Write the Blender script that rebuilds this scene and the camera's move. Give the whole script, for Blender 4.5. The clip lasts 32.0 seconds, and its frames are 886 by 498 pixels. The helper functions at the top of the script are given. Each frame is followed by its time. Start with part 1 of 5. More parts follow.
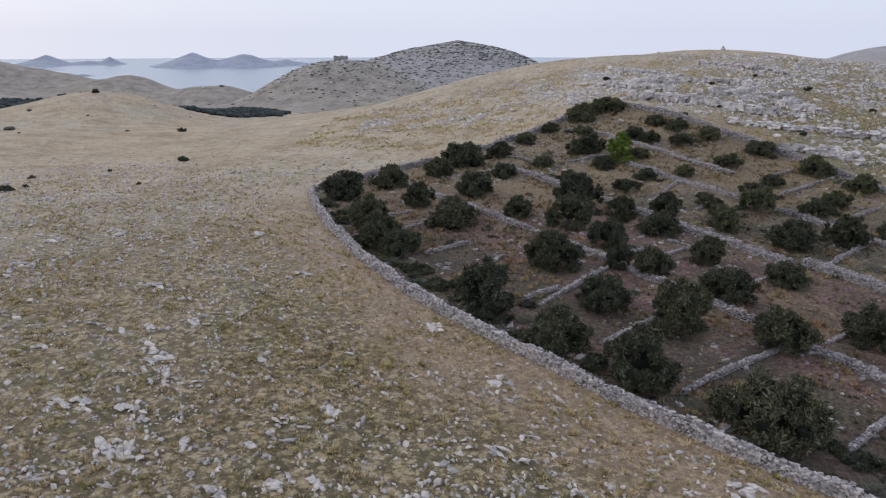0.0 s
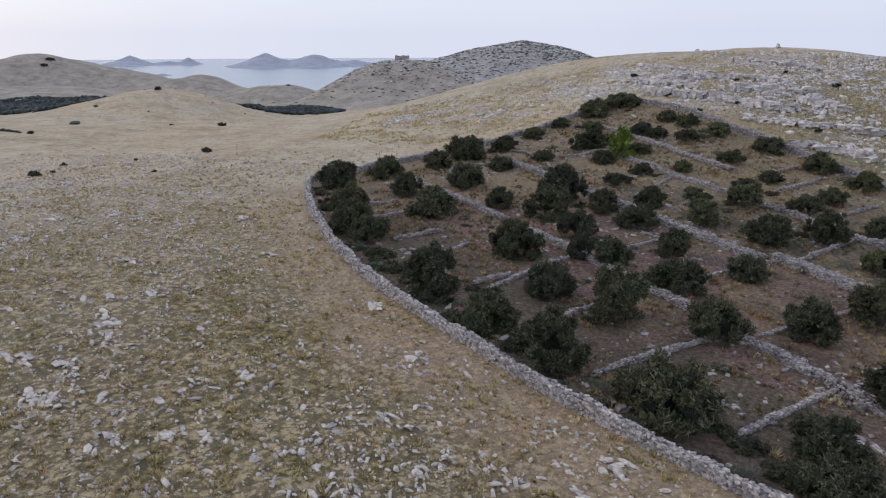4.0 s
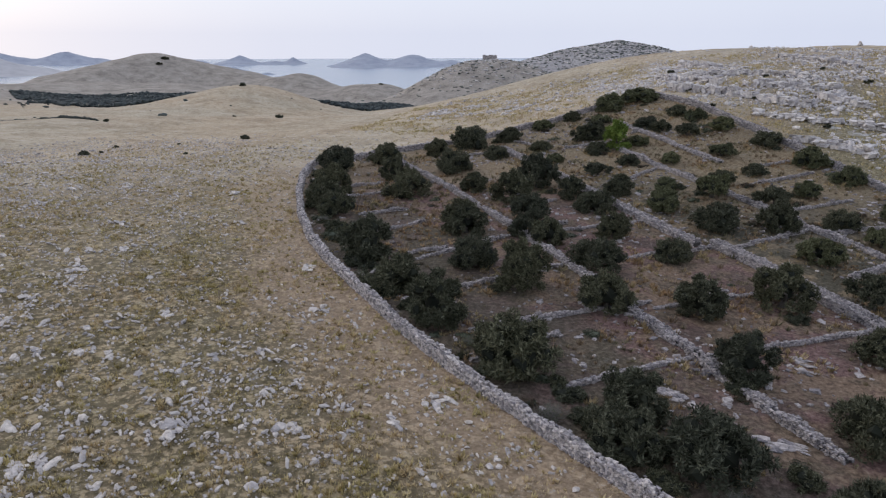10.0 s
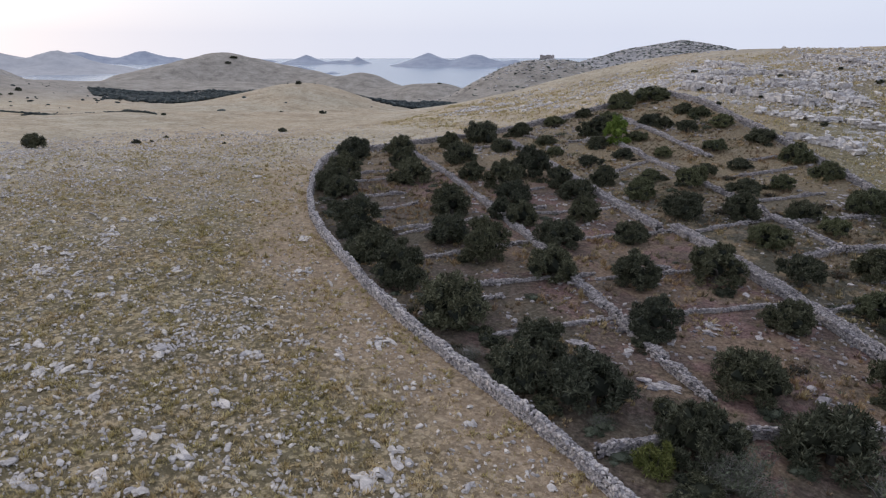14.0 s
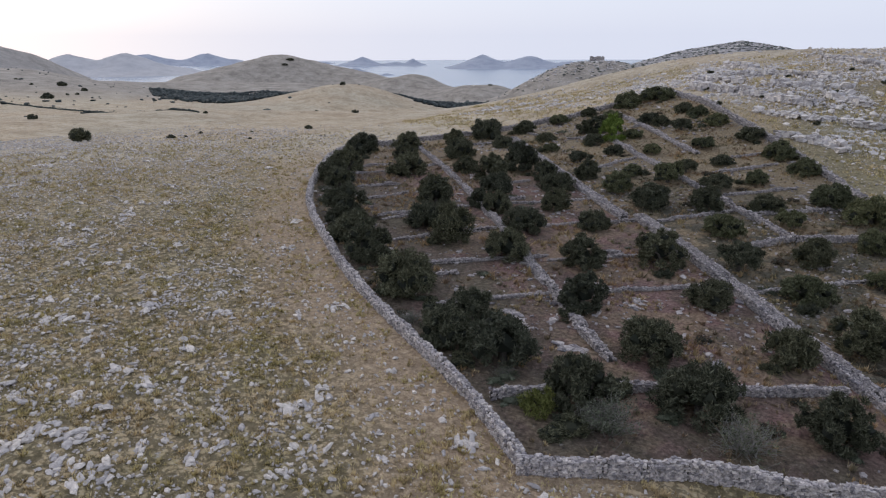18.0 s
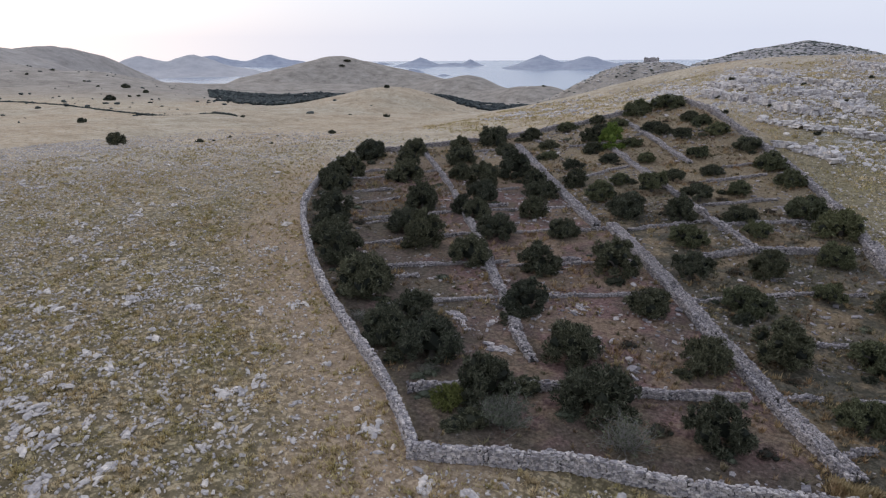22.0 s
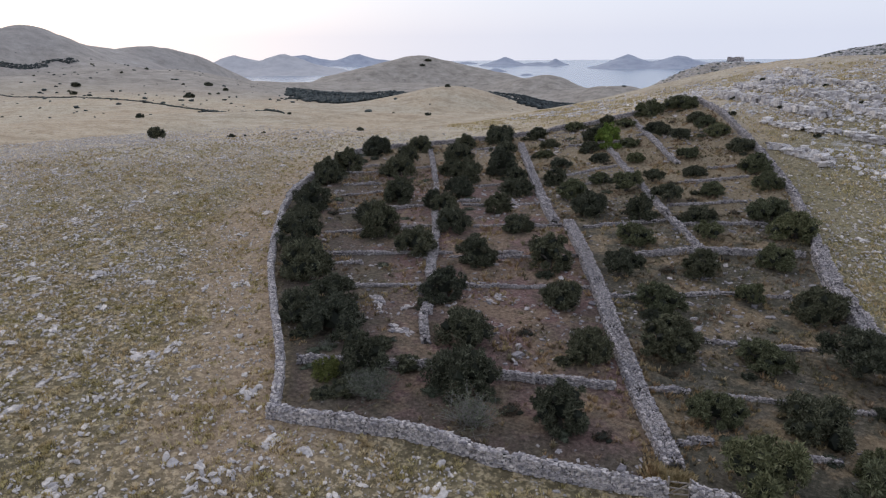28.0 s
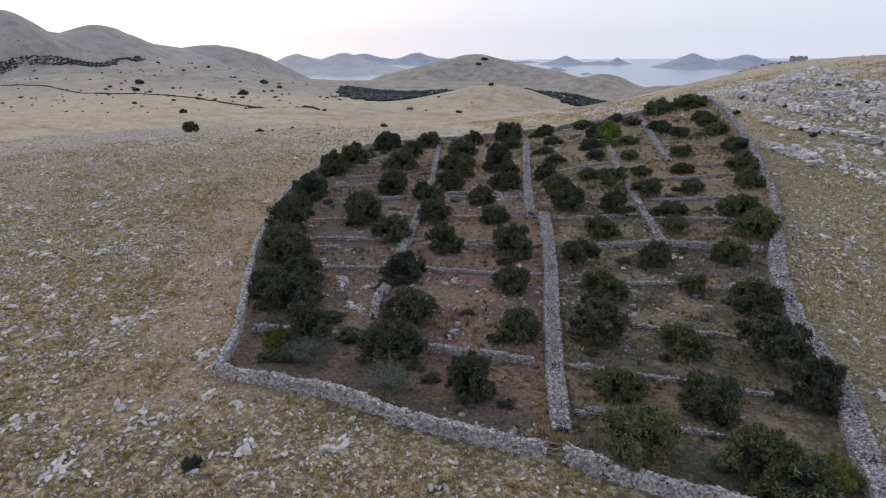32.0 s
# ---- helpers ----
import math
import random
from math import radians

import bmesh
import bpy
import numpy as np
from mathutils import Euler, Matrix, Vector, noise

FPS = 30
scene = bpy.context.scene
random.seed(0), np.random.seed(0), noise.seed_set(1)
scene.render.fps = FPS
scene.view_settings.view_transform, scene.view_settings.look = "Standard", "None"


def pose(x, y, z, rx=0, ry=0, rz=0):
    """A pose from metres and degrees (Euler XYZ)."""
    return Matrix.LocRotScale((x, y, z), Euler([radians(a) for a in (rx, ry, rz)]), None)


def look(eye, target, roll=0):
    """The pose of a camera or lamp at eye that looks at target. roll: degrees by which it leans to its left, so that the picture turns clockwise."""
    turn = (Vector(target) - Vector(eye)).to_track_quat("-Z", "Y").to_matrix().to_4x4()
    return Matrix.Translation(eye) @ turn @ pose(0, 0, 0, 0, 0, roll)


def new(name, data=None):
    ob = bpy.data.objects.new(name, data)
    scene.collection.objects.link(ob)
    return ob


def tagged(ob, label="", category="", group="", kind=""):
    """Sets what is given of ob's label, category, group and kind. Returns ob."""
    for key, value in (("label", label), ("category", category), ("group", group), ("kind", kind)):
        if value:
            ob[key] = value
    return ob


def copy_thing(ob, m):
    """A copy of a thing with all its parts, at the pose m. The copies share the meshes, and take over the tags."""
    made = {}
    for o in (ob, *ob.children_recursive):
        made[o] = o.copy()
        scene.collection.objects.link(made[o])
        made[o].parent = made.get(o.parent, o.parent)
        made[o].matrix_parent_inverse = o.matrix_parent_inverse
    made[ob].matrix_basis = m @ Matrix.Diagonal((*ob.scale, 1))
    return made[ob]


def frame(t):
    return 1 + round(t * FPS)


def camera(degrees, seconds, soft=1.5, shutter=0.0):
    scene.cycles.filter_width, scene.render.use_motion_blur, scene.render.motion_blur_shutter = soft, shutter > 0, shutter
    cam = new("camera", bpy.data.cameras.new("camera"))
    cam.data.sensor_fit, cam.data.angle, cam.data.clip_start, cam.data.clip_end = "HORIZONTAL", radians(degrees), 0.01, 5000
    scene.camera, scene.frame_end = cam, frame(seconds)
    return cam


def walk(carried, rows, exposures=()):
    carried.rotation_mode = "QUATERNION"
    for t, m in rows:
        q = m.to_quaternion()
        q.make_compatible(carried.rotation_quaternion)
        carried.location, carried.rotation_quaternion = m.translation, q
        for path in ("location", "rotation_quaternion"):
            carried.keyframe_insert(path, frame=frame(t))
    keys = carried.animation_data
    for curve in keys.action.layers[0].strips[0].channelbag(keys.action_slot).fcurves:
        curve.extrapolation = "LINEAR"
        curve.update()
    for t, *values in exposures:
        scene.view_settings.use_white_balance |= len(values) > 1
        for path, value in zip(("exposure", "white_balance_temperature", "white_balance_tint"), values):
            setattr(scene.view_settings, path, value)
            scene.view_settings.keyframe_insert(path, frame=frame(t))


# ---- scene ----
cam = camera(65.4, 32.0, soft=1.2)
METRES, EYE, TILT, LEAN, TURN = 85.08, 24.0, 5.2, 1.8, 0.0
ROWS = [
    (0.0, 0.0, 0.0, 0.0, 0.68, -21.49, -1.72),
    (0.5, 0.0144, -0.003, 0.0007, 1.34, -21.48, -1.64),
    (1.0, 0.0287, -0.0057, 0.0018, 2.08, -21.52, -1.56),
    (1.5, 0.0432, -0.0083, 0.0026, 2.75, -21.53, -1.49),
    (2.0, 0.0568, -0.0109, 0.0033, 3.34, -21.53, -1.4),
    (2.5, 0.0711, -0.0133, 0.0039, 3.97, -21.55, -1.33),
    (3.0, 0.0854, -0.0158, 0.0044, 4.69, -21.59, -1.28),
    (3.5, 0.0999, -0.0183, 0.0021, 5.44, -21.6, -1.19),
    (5.5, 0.1586, -0.0286, -0.0173, 8.13, -21.61, -0.82),
    (6.0, 0.1729, -0.0301, -0.0168, 8.87, -21.61, -0.78),
    (6.5, 0.1873, -0.0317, -0.016, 9.57, -21.6, -0.69),
    (7.0, 0.2019, -0.0331, -0.015, 10.24, -21.59, -0.62),
    (7.5, 0.2161, -0.0338, -0.0137, 10.92, -21.62, -0.57),
    (8.0, 0.2316, -0.0347, -0.0125, 11.64, -21.58, -0.49),
    (8.5, 0.2466, -0.0384, -0.0109, 12.18, -21.62, -0.43),
    (9.0, 0.2617, -0.0445, -0.0091, 12.77, -21.64, -0.38),
    (9.5, 0.2768, -0.0526, -0.0074, 13.38, -21.64, -0.33),
    (10.0, 0.2918, -0.0619, -0.0053, 14.05, -21.67, -0.34),
    (10.5, 0.3074, -0.072, -0.0042, 14.76, -21.64, -0.2),
    (11.0, 0.3221, -0.0816, -0.0023, 15.41, -21.67, -0.2),
    (11.5, 0.3369, -0.0914, -0.001, 15.98, -21.67, -0.17),
    (12.0, 0.3519, -0.1013, -0.0001, 16.63, -21.66, -0.09),
    (12.5, 0.3663, -0.1105, 0.0014, 17.24, -21.69, -0.09),
    (13.0, 0.3808, -0.1189, 0.0028, 17.89, -21.71, -0.05),
    (13.5, 0.3954, -0.1261, 0.0037, 18.53, -21.72, 0.02),
    (14.0, 0.4098, -0.1319, 0.0048, 19.15, -21.69, 0.08),
    (14.5, 0.4242, -0.1373, 0.006, 19.71, -21.7, 0.14),
    (16.5, 0.4846, -0.1594, 0.01, 21.85, -21.59, 0.44),
    (17.0, 0.5, -0.1645, 0.0106, 22.42, -21.55, 0.51),
    (17.5, 0.5155, -0.1693, 0.0112, 23.01, -21.52, 0.59),
    (18.0, 0.5311, -0.1737, 0.0122, 23.61, -21.53, 0.66),
    (18.5, 0.5462, -0.1773, 0.0126, 24.21, -21.49, 0.72),
    (19.0, 0.5614, -0.1797, 0.0132, 24.87, -21.48, 0.8),
    (19.5, 0.5763, -0.1802, 0.0148, 25.43, -21.5, 0.87),
    (20.0, 0.5901, -0.179, 0.0187, 26.06, -21.46, 0.94),
    (20.5, 0.6044, -0.1769, 0.0244, 26.68, -21.45, 1.05),
    (21.0, 0.6187, -0.1741, 0.0315, 27.22, -21.44, 1.14),
    (21.5, 0.6329, -0.1712, 0.0343, 27.83, -21.45, 1.22),
    (22.0, 0.648, -0.1684, 0.0341, 28.32, -21.43, 1.3),
    (22.5, 0.6626, -0.1653, 0.0342, 28.81, -21.42, 1.37),
    (23.0, 0.6774, -0.1617, 0.0343, 29.32, -21.41, 1.48),
    (23.5, 0.6914, -0.1585, 0.0347, 29.92, -21.42, 1.54),
    (24.0, 0.7059, -0.1551, 0.0349, 30.57, -21.41, 1.6),
    (24.5, 0.7202, -0.1514, 0.0349, 31.21, -21.37, 1.66),
    (25.0, 0.7345, -0.1474, 0.0351, 31.8, -21.36, 1.72),
    (25.5, 0.748, -0.1436, 0.0353, 32.4, -21.35, 1.78),
    (27.5, 0.8043, -0.1248, 0.0363, 34.71, -21.3, 1.98),
    (28.0, 0.8185, -0.1198, 0.0362, 35.25, -21.28, 2.02),
    (28.5, 0.8325, -0.1147, 0.036, 35.89, -21.26, 2.08),
    (29.0, 0.847, -0.1096, 0.0357, 36.43, -21.27, 2.12),
    (29.5, 0.8613, -0.1045, 0.0353, 37.0, -21.25, 2.17),
    (30.0, 0.8752, -0.0993, 0.0353, 37.69, -21.19, 2.24),
    (30.5, 0.8903, -0.0958, 0.0357, 38.3, -21.18, 2.3),
    (31.0, 0.907, -0.0946, 0.0365, 38.79, -21.2, 2.35),
    (31.5, 0.9247, -0.0953, 0.0374, 39.45, -21.19, 2.39),
    (32.0, 0.9432, -0.0975, 0.0383, 40.13, -21.19, 2.44),
]
walk(cam, [(t, pose(0, 0, EYE, TILT, LEAN, TURN) @ pose(METRES * x, METRES * y, METRES * z, 90 + pitch, roll, yaw)) for t, x, y, z, yaw, pitch, roll in ROWS])

# ---- daylight: bright hazy overcast, a weak low sun behind the haze ----
SUN_AZ, SUN_EL = radians(-70), radians(24)   # azimuth from north (+y), positive to the east (+x)
world = bpy.data.worlds.new("hazy_sky")
scene.world = world
world.use_nodes = True
wn, wl = world.node_tree.nodes, world.node_tree.links
wn.clear()
w_out = wn.new("ShaderNodeOutputWorld")
w_bg = wn.new("ShaderNodeBackground")
w_sky = wn.new("ShaderNodeTexSky")
w_sky.sky_type, w_sky.sun_disc = "NISHITA", False
w_sky.sun_elevation, w_sky.sun_rotation = SUN_EL, SUN_AZ
w_sky.dust_density, w_sky.air_density, w_sky.ozone_density = 3.0, 1.2, 1.5
w_geo = wn.new("ShaderNodeTexCoord")
w_sep = wn.new("ShaderNodeSeparateXYZ")
w_max = wn.new("ShaderNodeMath")
w_max.operation, w_max.inputs[1].default_value = "MAXIMUM", 0.02
w_com = wn.new("ShaderNodeCombineXYZ")
w_dim = wn.new("ShaderNodeMixRGB")
w_dim.blend_type, w_dim.inputs[0].default_value = "MULTIPLY", 1.0
w_dim.inputs[2].default_value = (0.030, 0.030, 0.030, 1)
w_cloud = wn.new("ShaderNodeTexNoise")
w_cloud.inputs["Scale"].default_value, w_cloud.inputs["Detail"].default_value = 1.6, 5
w_ramp = wn.new("ShaderNodeValToRGB")
w_ramp.color_ramp.elements[0].position, w_ramp.color_ramp.elements[0].color = 0.3, (0.632, 0.688, 0.860, 1)
w_ramp.color_ramp.elements[1].position, w_ramp.color_ramp.elements[1].color = 0.75, (0.704, 0.748, 0.898, 1)
w_add = wn.new("ShaderNodeMixRGB")
w_add.blend_type, w_add.inputs[0].default_value = "ADD", 1.0
wl.new(w_geo.outputs["Generated"], w_sep.inputs[0])
wl.new(w_sep.outputs[0], w_com.inputs[0])
wl.new(w_sep.outputs[1], w_com.inputs[1])
wl.new(w_sep.outputs[2], w_max.inputs[0])
wl.new(w_max.outputs[0], w_com.inputs[2])
wl.new(w_com.outputs[0], w_sky.inputs[0])
wl.new(w_com.outputs[0], w_cloud.inputs["Vector"])
wl.new(w_sky.outputs[0], w_dim.inputs[1])
wl.new(w_cloud.outputs[0], w_ramp.inputs[0])
wl.new(w_dim.outputs[0], w_add.inputs[1])
wl.new(w_ramp.outputs[0], w_add.inputs[2])
wl.new(w_add.outputs[0], w_bg.inputs[0])
wl.new(w_bg.outputs[0], w_out.inputs[0])
sun = new("sun", bpy.data.lights.new("sun", "SUN"))
sun.data.energy, sun.data.angle, sun.data.color = 0.6, radians(25), (1.0, 0.93, 0.86)
sun.matrix_world = look((0, 0, 300), (-300 * math.sin(SUN_AZ), -300 * math.cos(SUN_AZ), 300 - 300 * math.tan(SUN_EL)))
scene.view_settings.exposure = -0.04

# ---- materials ----
def mat(name, rough=0.9):
    m = bpy.data.materials.new(name)
    m.use_nodes = True
    b = m.node_tree.nodes["Principled BSDF"]
    b.inputs["Roughness"].default_value = rough
    b.inputs["Specular IOR Level"].default_value = 0.25
    return m, m.node_tree.nodes, m.node_tree.links, b


def noise_node(n, l, scale, detail=4, rough=0.55, src=None):
    t = n.new("ShaderNodeTexNoise")
    t.inputs["Scale"].default_value, t.inputs["Detail"].default_value, t.inputs["Roughness"].default_value = scale, detail, rough
    if src is not None:
        l.new(src, t.inputs["Vector"])
    return t.outputs["Fac"]


def ramp(n, l, fac, stops):
    r = n.new("ShaderNodeValToRGB")
    e = r.color_ramp.elements
    while len(e) < len(stops):
        e.new(0.5)
    for k, (p, c) in zip(e, stops):
        k.position, k.color = p, (*c, 1)
    l.new(fac, r.inputs[0])
    return r.outputs[0]


def mix(n, l, fac, a, b, mode="MIX"):
    m = n.new("ShaderNodeMixRGB")
    m.blend_type = mode
    for s, v in zip(m.inputs, (fac, a, b)):
        if isinstance(v, (int, float)):
            s.default_value = v
        elif isinstance(v, tuple):
            s.default_value = (*v, 1)
        else:
            l.new(v, s)
    return m.outputs[0]


def math_node(n, l, op, a, b=0.0, clamp=False):
    m = n.new("ShaderNodeMath")
    m.operation, m.use_clamp = op, clamp
    for s, v in zip(m.inputs, (a, b)):
        if isinstance(v, (int, float)):
            s.default_value = v
        else:
            l.new(v, s)
    return m.outputs[0]


def bump(n, l, b, height, strength, dist):
    k = n.new("ShaderNodeBump")
    k.inputs["Strength"].default_value, k.inputs["Distance"].default_value = strength, dist
    l.new(height, k.inputs["Height"])
    l.new(k.outputs[0], b.inputs["Normal"])


def grey(v):
    return (v, v, v)


def ground_material():
    m, n, l, b = mat("ground", 0.95)
    pos = n.new("ShaderNodeNewGeometry").outputs["Position"]
    big = noise_node(n, l, 0.035, 4, 0.6, pos)
    mid = noise_node(n, l, 0.35, 5, 0.65, pos)
    fine = noise_node(n, l, 3.2, 5, 0.7, pos)
    tiny = noise_node(n, l, 13.0, 3, 0.7, pos)
    straw = ramp(n, l, fine, [(0.30, (0.232, 0.170, 0.097)), (0.48, (0.450, 0.350, 0.210)), (0.70, (0.602, 0.490, 0.322))])
    olive = ramp(n, l, fine, [(0.30, (0.138, 0.111, 0.056)), (0.50, (0.322, 0.262, 0.146)), (0.72, (0.468, 0.388, 0.238))])
    rust = ramp(n, l, fine, [(0.30, (0.180, 0.122, 0.078)), (0.50, (0.395, 0.282, 0.194)), (0.72, (0.545, 0.420, 0.306))])
    c = mix(n, l, ramp(n, l, mid, [(0.42, grey(0)), (0.58, grey(1))]), straw, olive)
    c = mix(n, l, ramp(n, l, big, [(0.46, grey(0)), (0.64, grey(0.45))]), c, rust)
    at = n.new("ShaderNodeAttribute")
    at.attribute_name = "zones"
    sep = n.new("ShaderNodeSeparateColor")
    l.new(at.outputs["Color"], sep.inputs[0])
    grove, rocky, scrub = sep.outputs
    tussock = noise_node(n, l, 1.5, 4, 0.65, pos)
    c = mix(n, l, ramp(n, l, tussock, [(0.38, grey(0.85)), (0.50, grey(0))]), c, (0.100, 0.082, 0.043))
    c = mix(n, l, ramp(n, l, tussock, [(0.55, grey(0)), (0.68, grey(0.6))]), c, (0.440, 0.376, 0.250))
    # straw crowns and darker soil gaps, with relief shading painted into the contrast
    cell = n.new("ShaderNodeTexVoronoi")
    cell.inputs["Scale"].default_value = 1.9
    warp = n.new("ShaderNodeVectorMath")
    warp.operation = "ADD"
    spread_ = n.new("ShaderNodeTexNoise")
    spread_.inputs["Scale"].default_value = 2.6
    l.new(pos, spread_.inputs["Vector"])
    l.new(pos, warp.inputs[0])
    l.new(spread_.outputs["Color"], warp.inputs[1])
    l.new(warp.outputs[0], cell.inputs["Vector"])
    hump = cell.outputs["Distance"]
    c = mix(n, l, ramp(n, l, hump, [(0.10, grey(0.45)), (0.30, grey(0))]), c, (0.430, 0.370, 0.240))
    c = mix(n, l, ramp(n, l, hump, [(0.38, grey(0)), (0.58, grey(0.75))]), c, (0.098, 0.080, 0.044))
    # worn band of rusty grass beside the enclosure
    at2 = n.new("ShaderNodeAttribute")
    at2.attribute_name = "band"
    c = mix(n, l, math_node(n, l, "MULTIPLY", at2.outputs["Fac"], 0.55), c, rust)
    at5 = n.new("ShaderNodeAttribute")
    at5.attribute_name = "turf"
    # paler dry grass farther up the slopes, grey-olive hill heath with haze painted in
    sward = noise_node(n, l, 0.12, 6, 0.78, pos)
    speck = noise_node(n, l, 0.75, 6, 0.8, pos)
    heath = ramp(n, l, sward, [(0.34, (0.320, 0.262, 0.180)), (0.50, (0.480, 0.405, 0.295)), (0.68, (0.600, 0.525, 0.410))])
    reddish = ramp(n, l, sward, [(0.34, (0.320, 0.238, 0.155)), (0.50, (0.500, 0.392, 0.268)), (0.68, (0.600, 0.495, 0.363))])
    heath = mix(n, l, ramp(n, l, noise_node(n, l, 0.022, 4, 0.6, pos), [(0.42, grey(0)), (0.60, grey(1))]), heath, reddish)
    heath = mix(n, l, ramp(n, l, speck, [(0.34, grey(0.9)), (0.48, grey(0))]), heath, (0.190, 0.156, 0.098))
    heath = mix(n, l, ramp(n, l, speck, [(0.56, grey(0)), (0.66, grey(0.7))]), heath, (0.560, 0.530, 0.475))
    c = mix(n, l, scrub, c, heath)
    # heath tone that takes over with distance: haze put into the base colour
    moor_haze = ramp(n, l, noise_node(n, l, 0.055, 7, 0.8, pos), [(0.34, (0.170, 0.149, 0.124)), (0.50, (0.292, 0.258, 0.217)), (0.66, (0.400, 0.358, 0.308))])
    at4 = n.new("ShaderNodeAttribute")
    at4.attribute_name = "moor_haze"
    c = mix(n, l, at4.outputs["Fac"], c, moor_haze)
    turf = ramp(n, l, fine, [(0.30, (0.098, 0.084, 0.044)), (0.50, (0.225, 0.194, 0.110)), (0.72, (0.345, 0.300, 0.190))])
    turf = mix(n, l, ramp(n, l, tussock, [(0.38, grey(0.8)), (0.50, grey(0))]), turf, (0.085, 0.072, 0.036))
    c = mix(n, l, math_node(n, l, "MULTIPLY", at5.outputs["Fac"], 0.75), c, turf)
    # cooler grey of the farthest hills: bare rock tone plus painted-in haze
    stony = ramp(n, l, noise_node(n, l, 0.03, 7, 0.8, pos), [(0.34, (0.215, 0.205, 0.205)), (0.50, (0.330, 0.318, 0.318)), (0.66, (0.440, 0.424, 0.418))])
    haze_at = n.new("ShaderNodeAttribute")
    haze_at.attribute_name = "stony"
    c = mix(n, l, haze_at.outputs["Fac"], c, stony)
    # bare limestone showing through
    vor = n.new("ShaderNodeTexVoronoi")
    vor.inputs["Scale"].default_value = 2.4
    l.new(pos, vor.inputs["Vector"])
    stone = ramp(n, l, tiny, [(0.3, (0.24, 0.23, 0.22)), (0.6, (0.46, 0.45, 0.43))])
    cover = noise_node(n, l, 0.9, 6, 0.7, pos)
    thr = math_node(n, l, "ADD", cover, math_node(n, l, "MULTIPLY", rocky, 0.15))
    c = mix(n, l, ramp(n, l, thr, [(0.62, grey(0)), (0.70, grey(1))]), c, stone)
    # small stones between the grass
    bits = n.new("ShaderNodeTexVoronoi")
    bits.inputs["Scale"].default_value = 4.6
    l.new(warp.outputs[0], bits.inputs["Vector"])
    where = math_node(n, l, "ADD", bits.outputs["Distance"], math_node(n, l, "MULTIPLY", noise_node(n, l, 0.55, 5, 0.7, pos), 0.9))
    c = mix(n, l, ramp(n, l, where, [(0.52, grey(0.85)), (0.61, grey(0))]), c, mix(n, l, tiny, (0.36, 0.318, 0.268), (0.65, 0.590, 0.520)))
    # tilled reddish soil with dry weeds inside the enclosure
    soil = ramp(n, l, fine, [(0.30, (0.052, 0.032, 0.027)), (0.50, (0.180, 0.108, 0.094)), (0.72, (0.330, 0.225, 0.200))])
    weeds = ramp(n, l, fine, [(0.30, (0.078, 0.055, 0.033)), (0.52, (0.235, 0.172, 0.102)), (0.72, (0.380, 0.296, 0.190))])
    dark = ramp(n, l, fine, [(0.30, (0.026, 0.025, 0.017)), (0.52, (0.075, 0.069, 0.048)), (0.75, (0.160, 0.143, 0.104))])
    patch = noise_node(n, l, 0.20, 5, 0.65, pos)
    patch2 = noise_node(n, l, 0.31, 4, 0.65, pos)
    grass = ramp(n, l, patch, [(0.46, grey(0)), (0.55, grey(0.85))])
    shade = ramp(n, l, patch2, [(0.45, grey(0)), (0.57, grey(0.9))])
    soil = mix(n, l, math_node(n, l, "MULTIPLY", shade, 0.55), mix(n, l, math_node(n, l, "MULTIPLY", grass, 0.7), soil, weeds), dark)
    at3 = n.new("ShaderNodeAttribute")
    at3.attribute_name = "terrace"
    sep3 = n.new("ShaderNodeSeparateColor")
    l.new(at3.outputs["Color"], sep3.inputs[0])
    east, upper, edge_ = sep3.outputs
    herb = ramp(n, l, fine, [(0.30, (0.048, 0.041, 0.029)), (0.52, (0.140, 0.118, 0.086)), (0.75, (0.260, 0.226, 0.172))])
    herb = mix(n, l, shade, mix(n, l, grass, herb, weeds), dark)
    soil = mix(n, l, east, soil, herb)
    meadow = ramp(n, l, fine, [(0.30, (0.098, 0.075, 0.045)), (0.50, (0.235, 0.184, 0.116)), (0.72, (0.365, 0.300, 0.205))])
    soil = mix(n, l, upper, soil, mix(n, l, shade, meadow, weeds))
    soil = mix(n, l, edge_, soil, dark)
    soil = mix(n, l, ramp(n, l, thr, [(0.63, grey(0)), (0.71, grey(0.6))]), soil, stone)
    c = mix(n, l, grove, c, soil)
    l.new(c, b.inputs["Base Color"])
    h = math_node(n, l, "ADD", math_node(n, l, "MULTIPLY", fine, 0.7), math_node(n, l, "MULTIPLY", tiny, 0.3))
    bump(n, l, b, h, 1.0, 0.22)
    return m


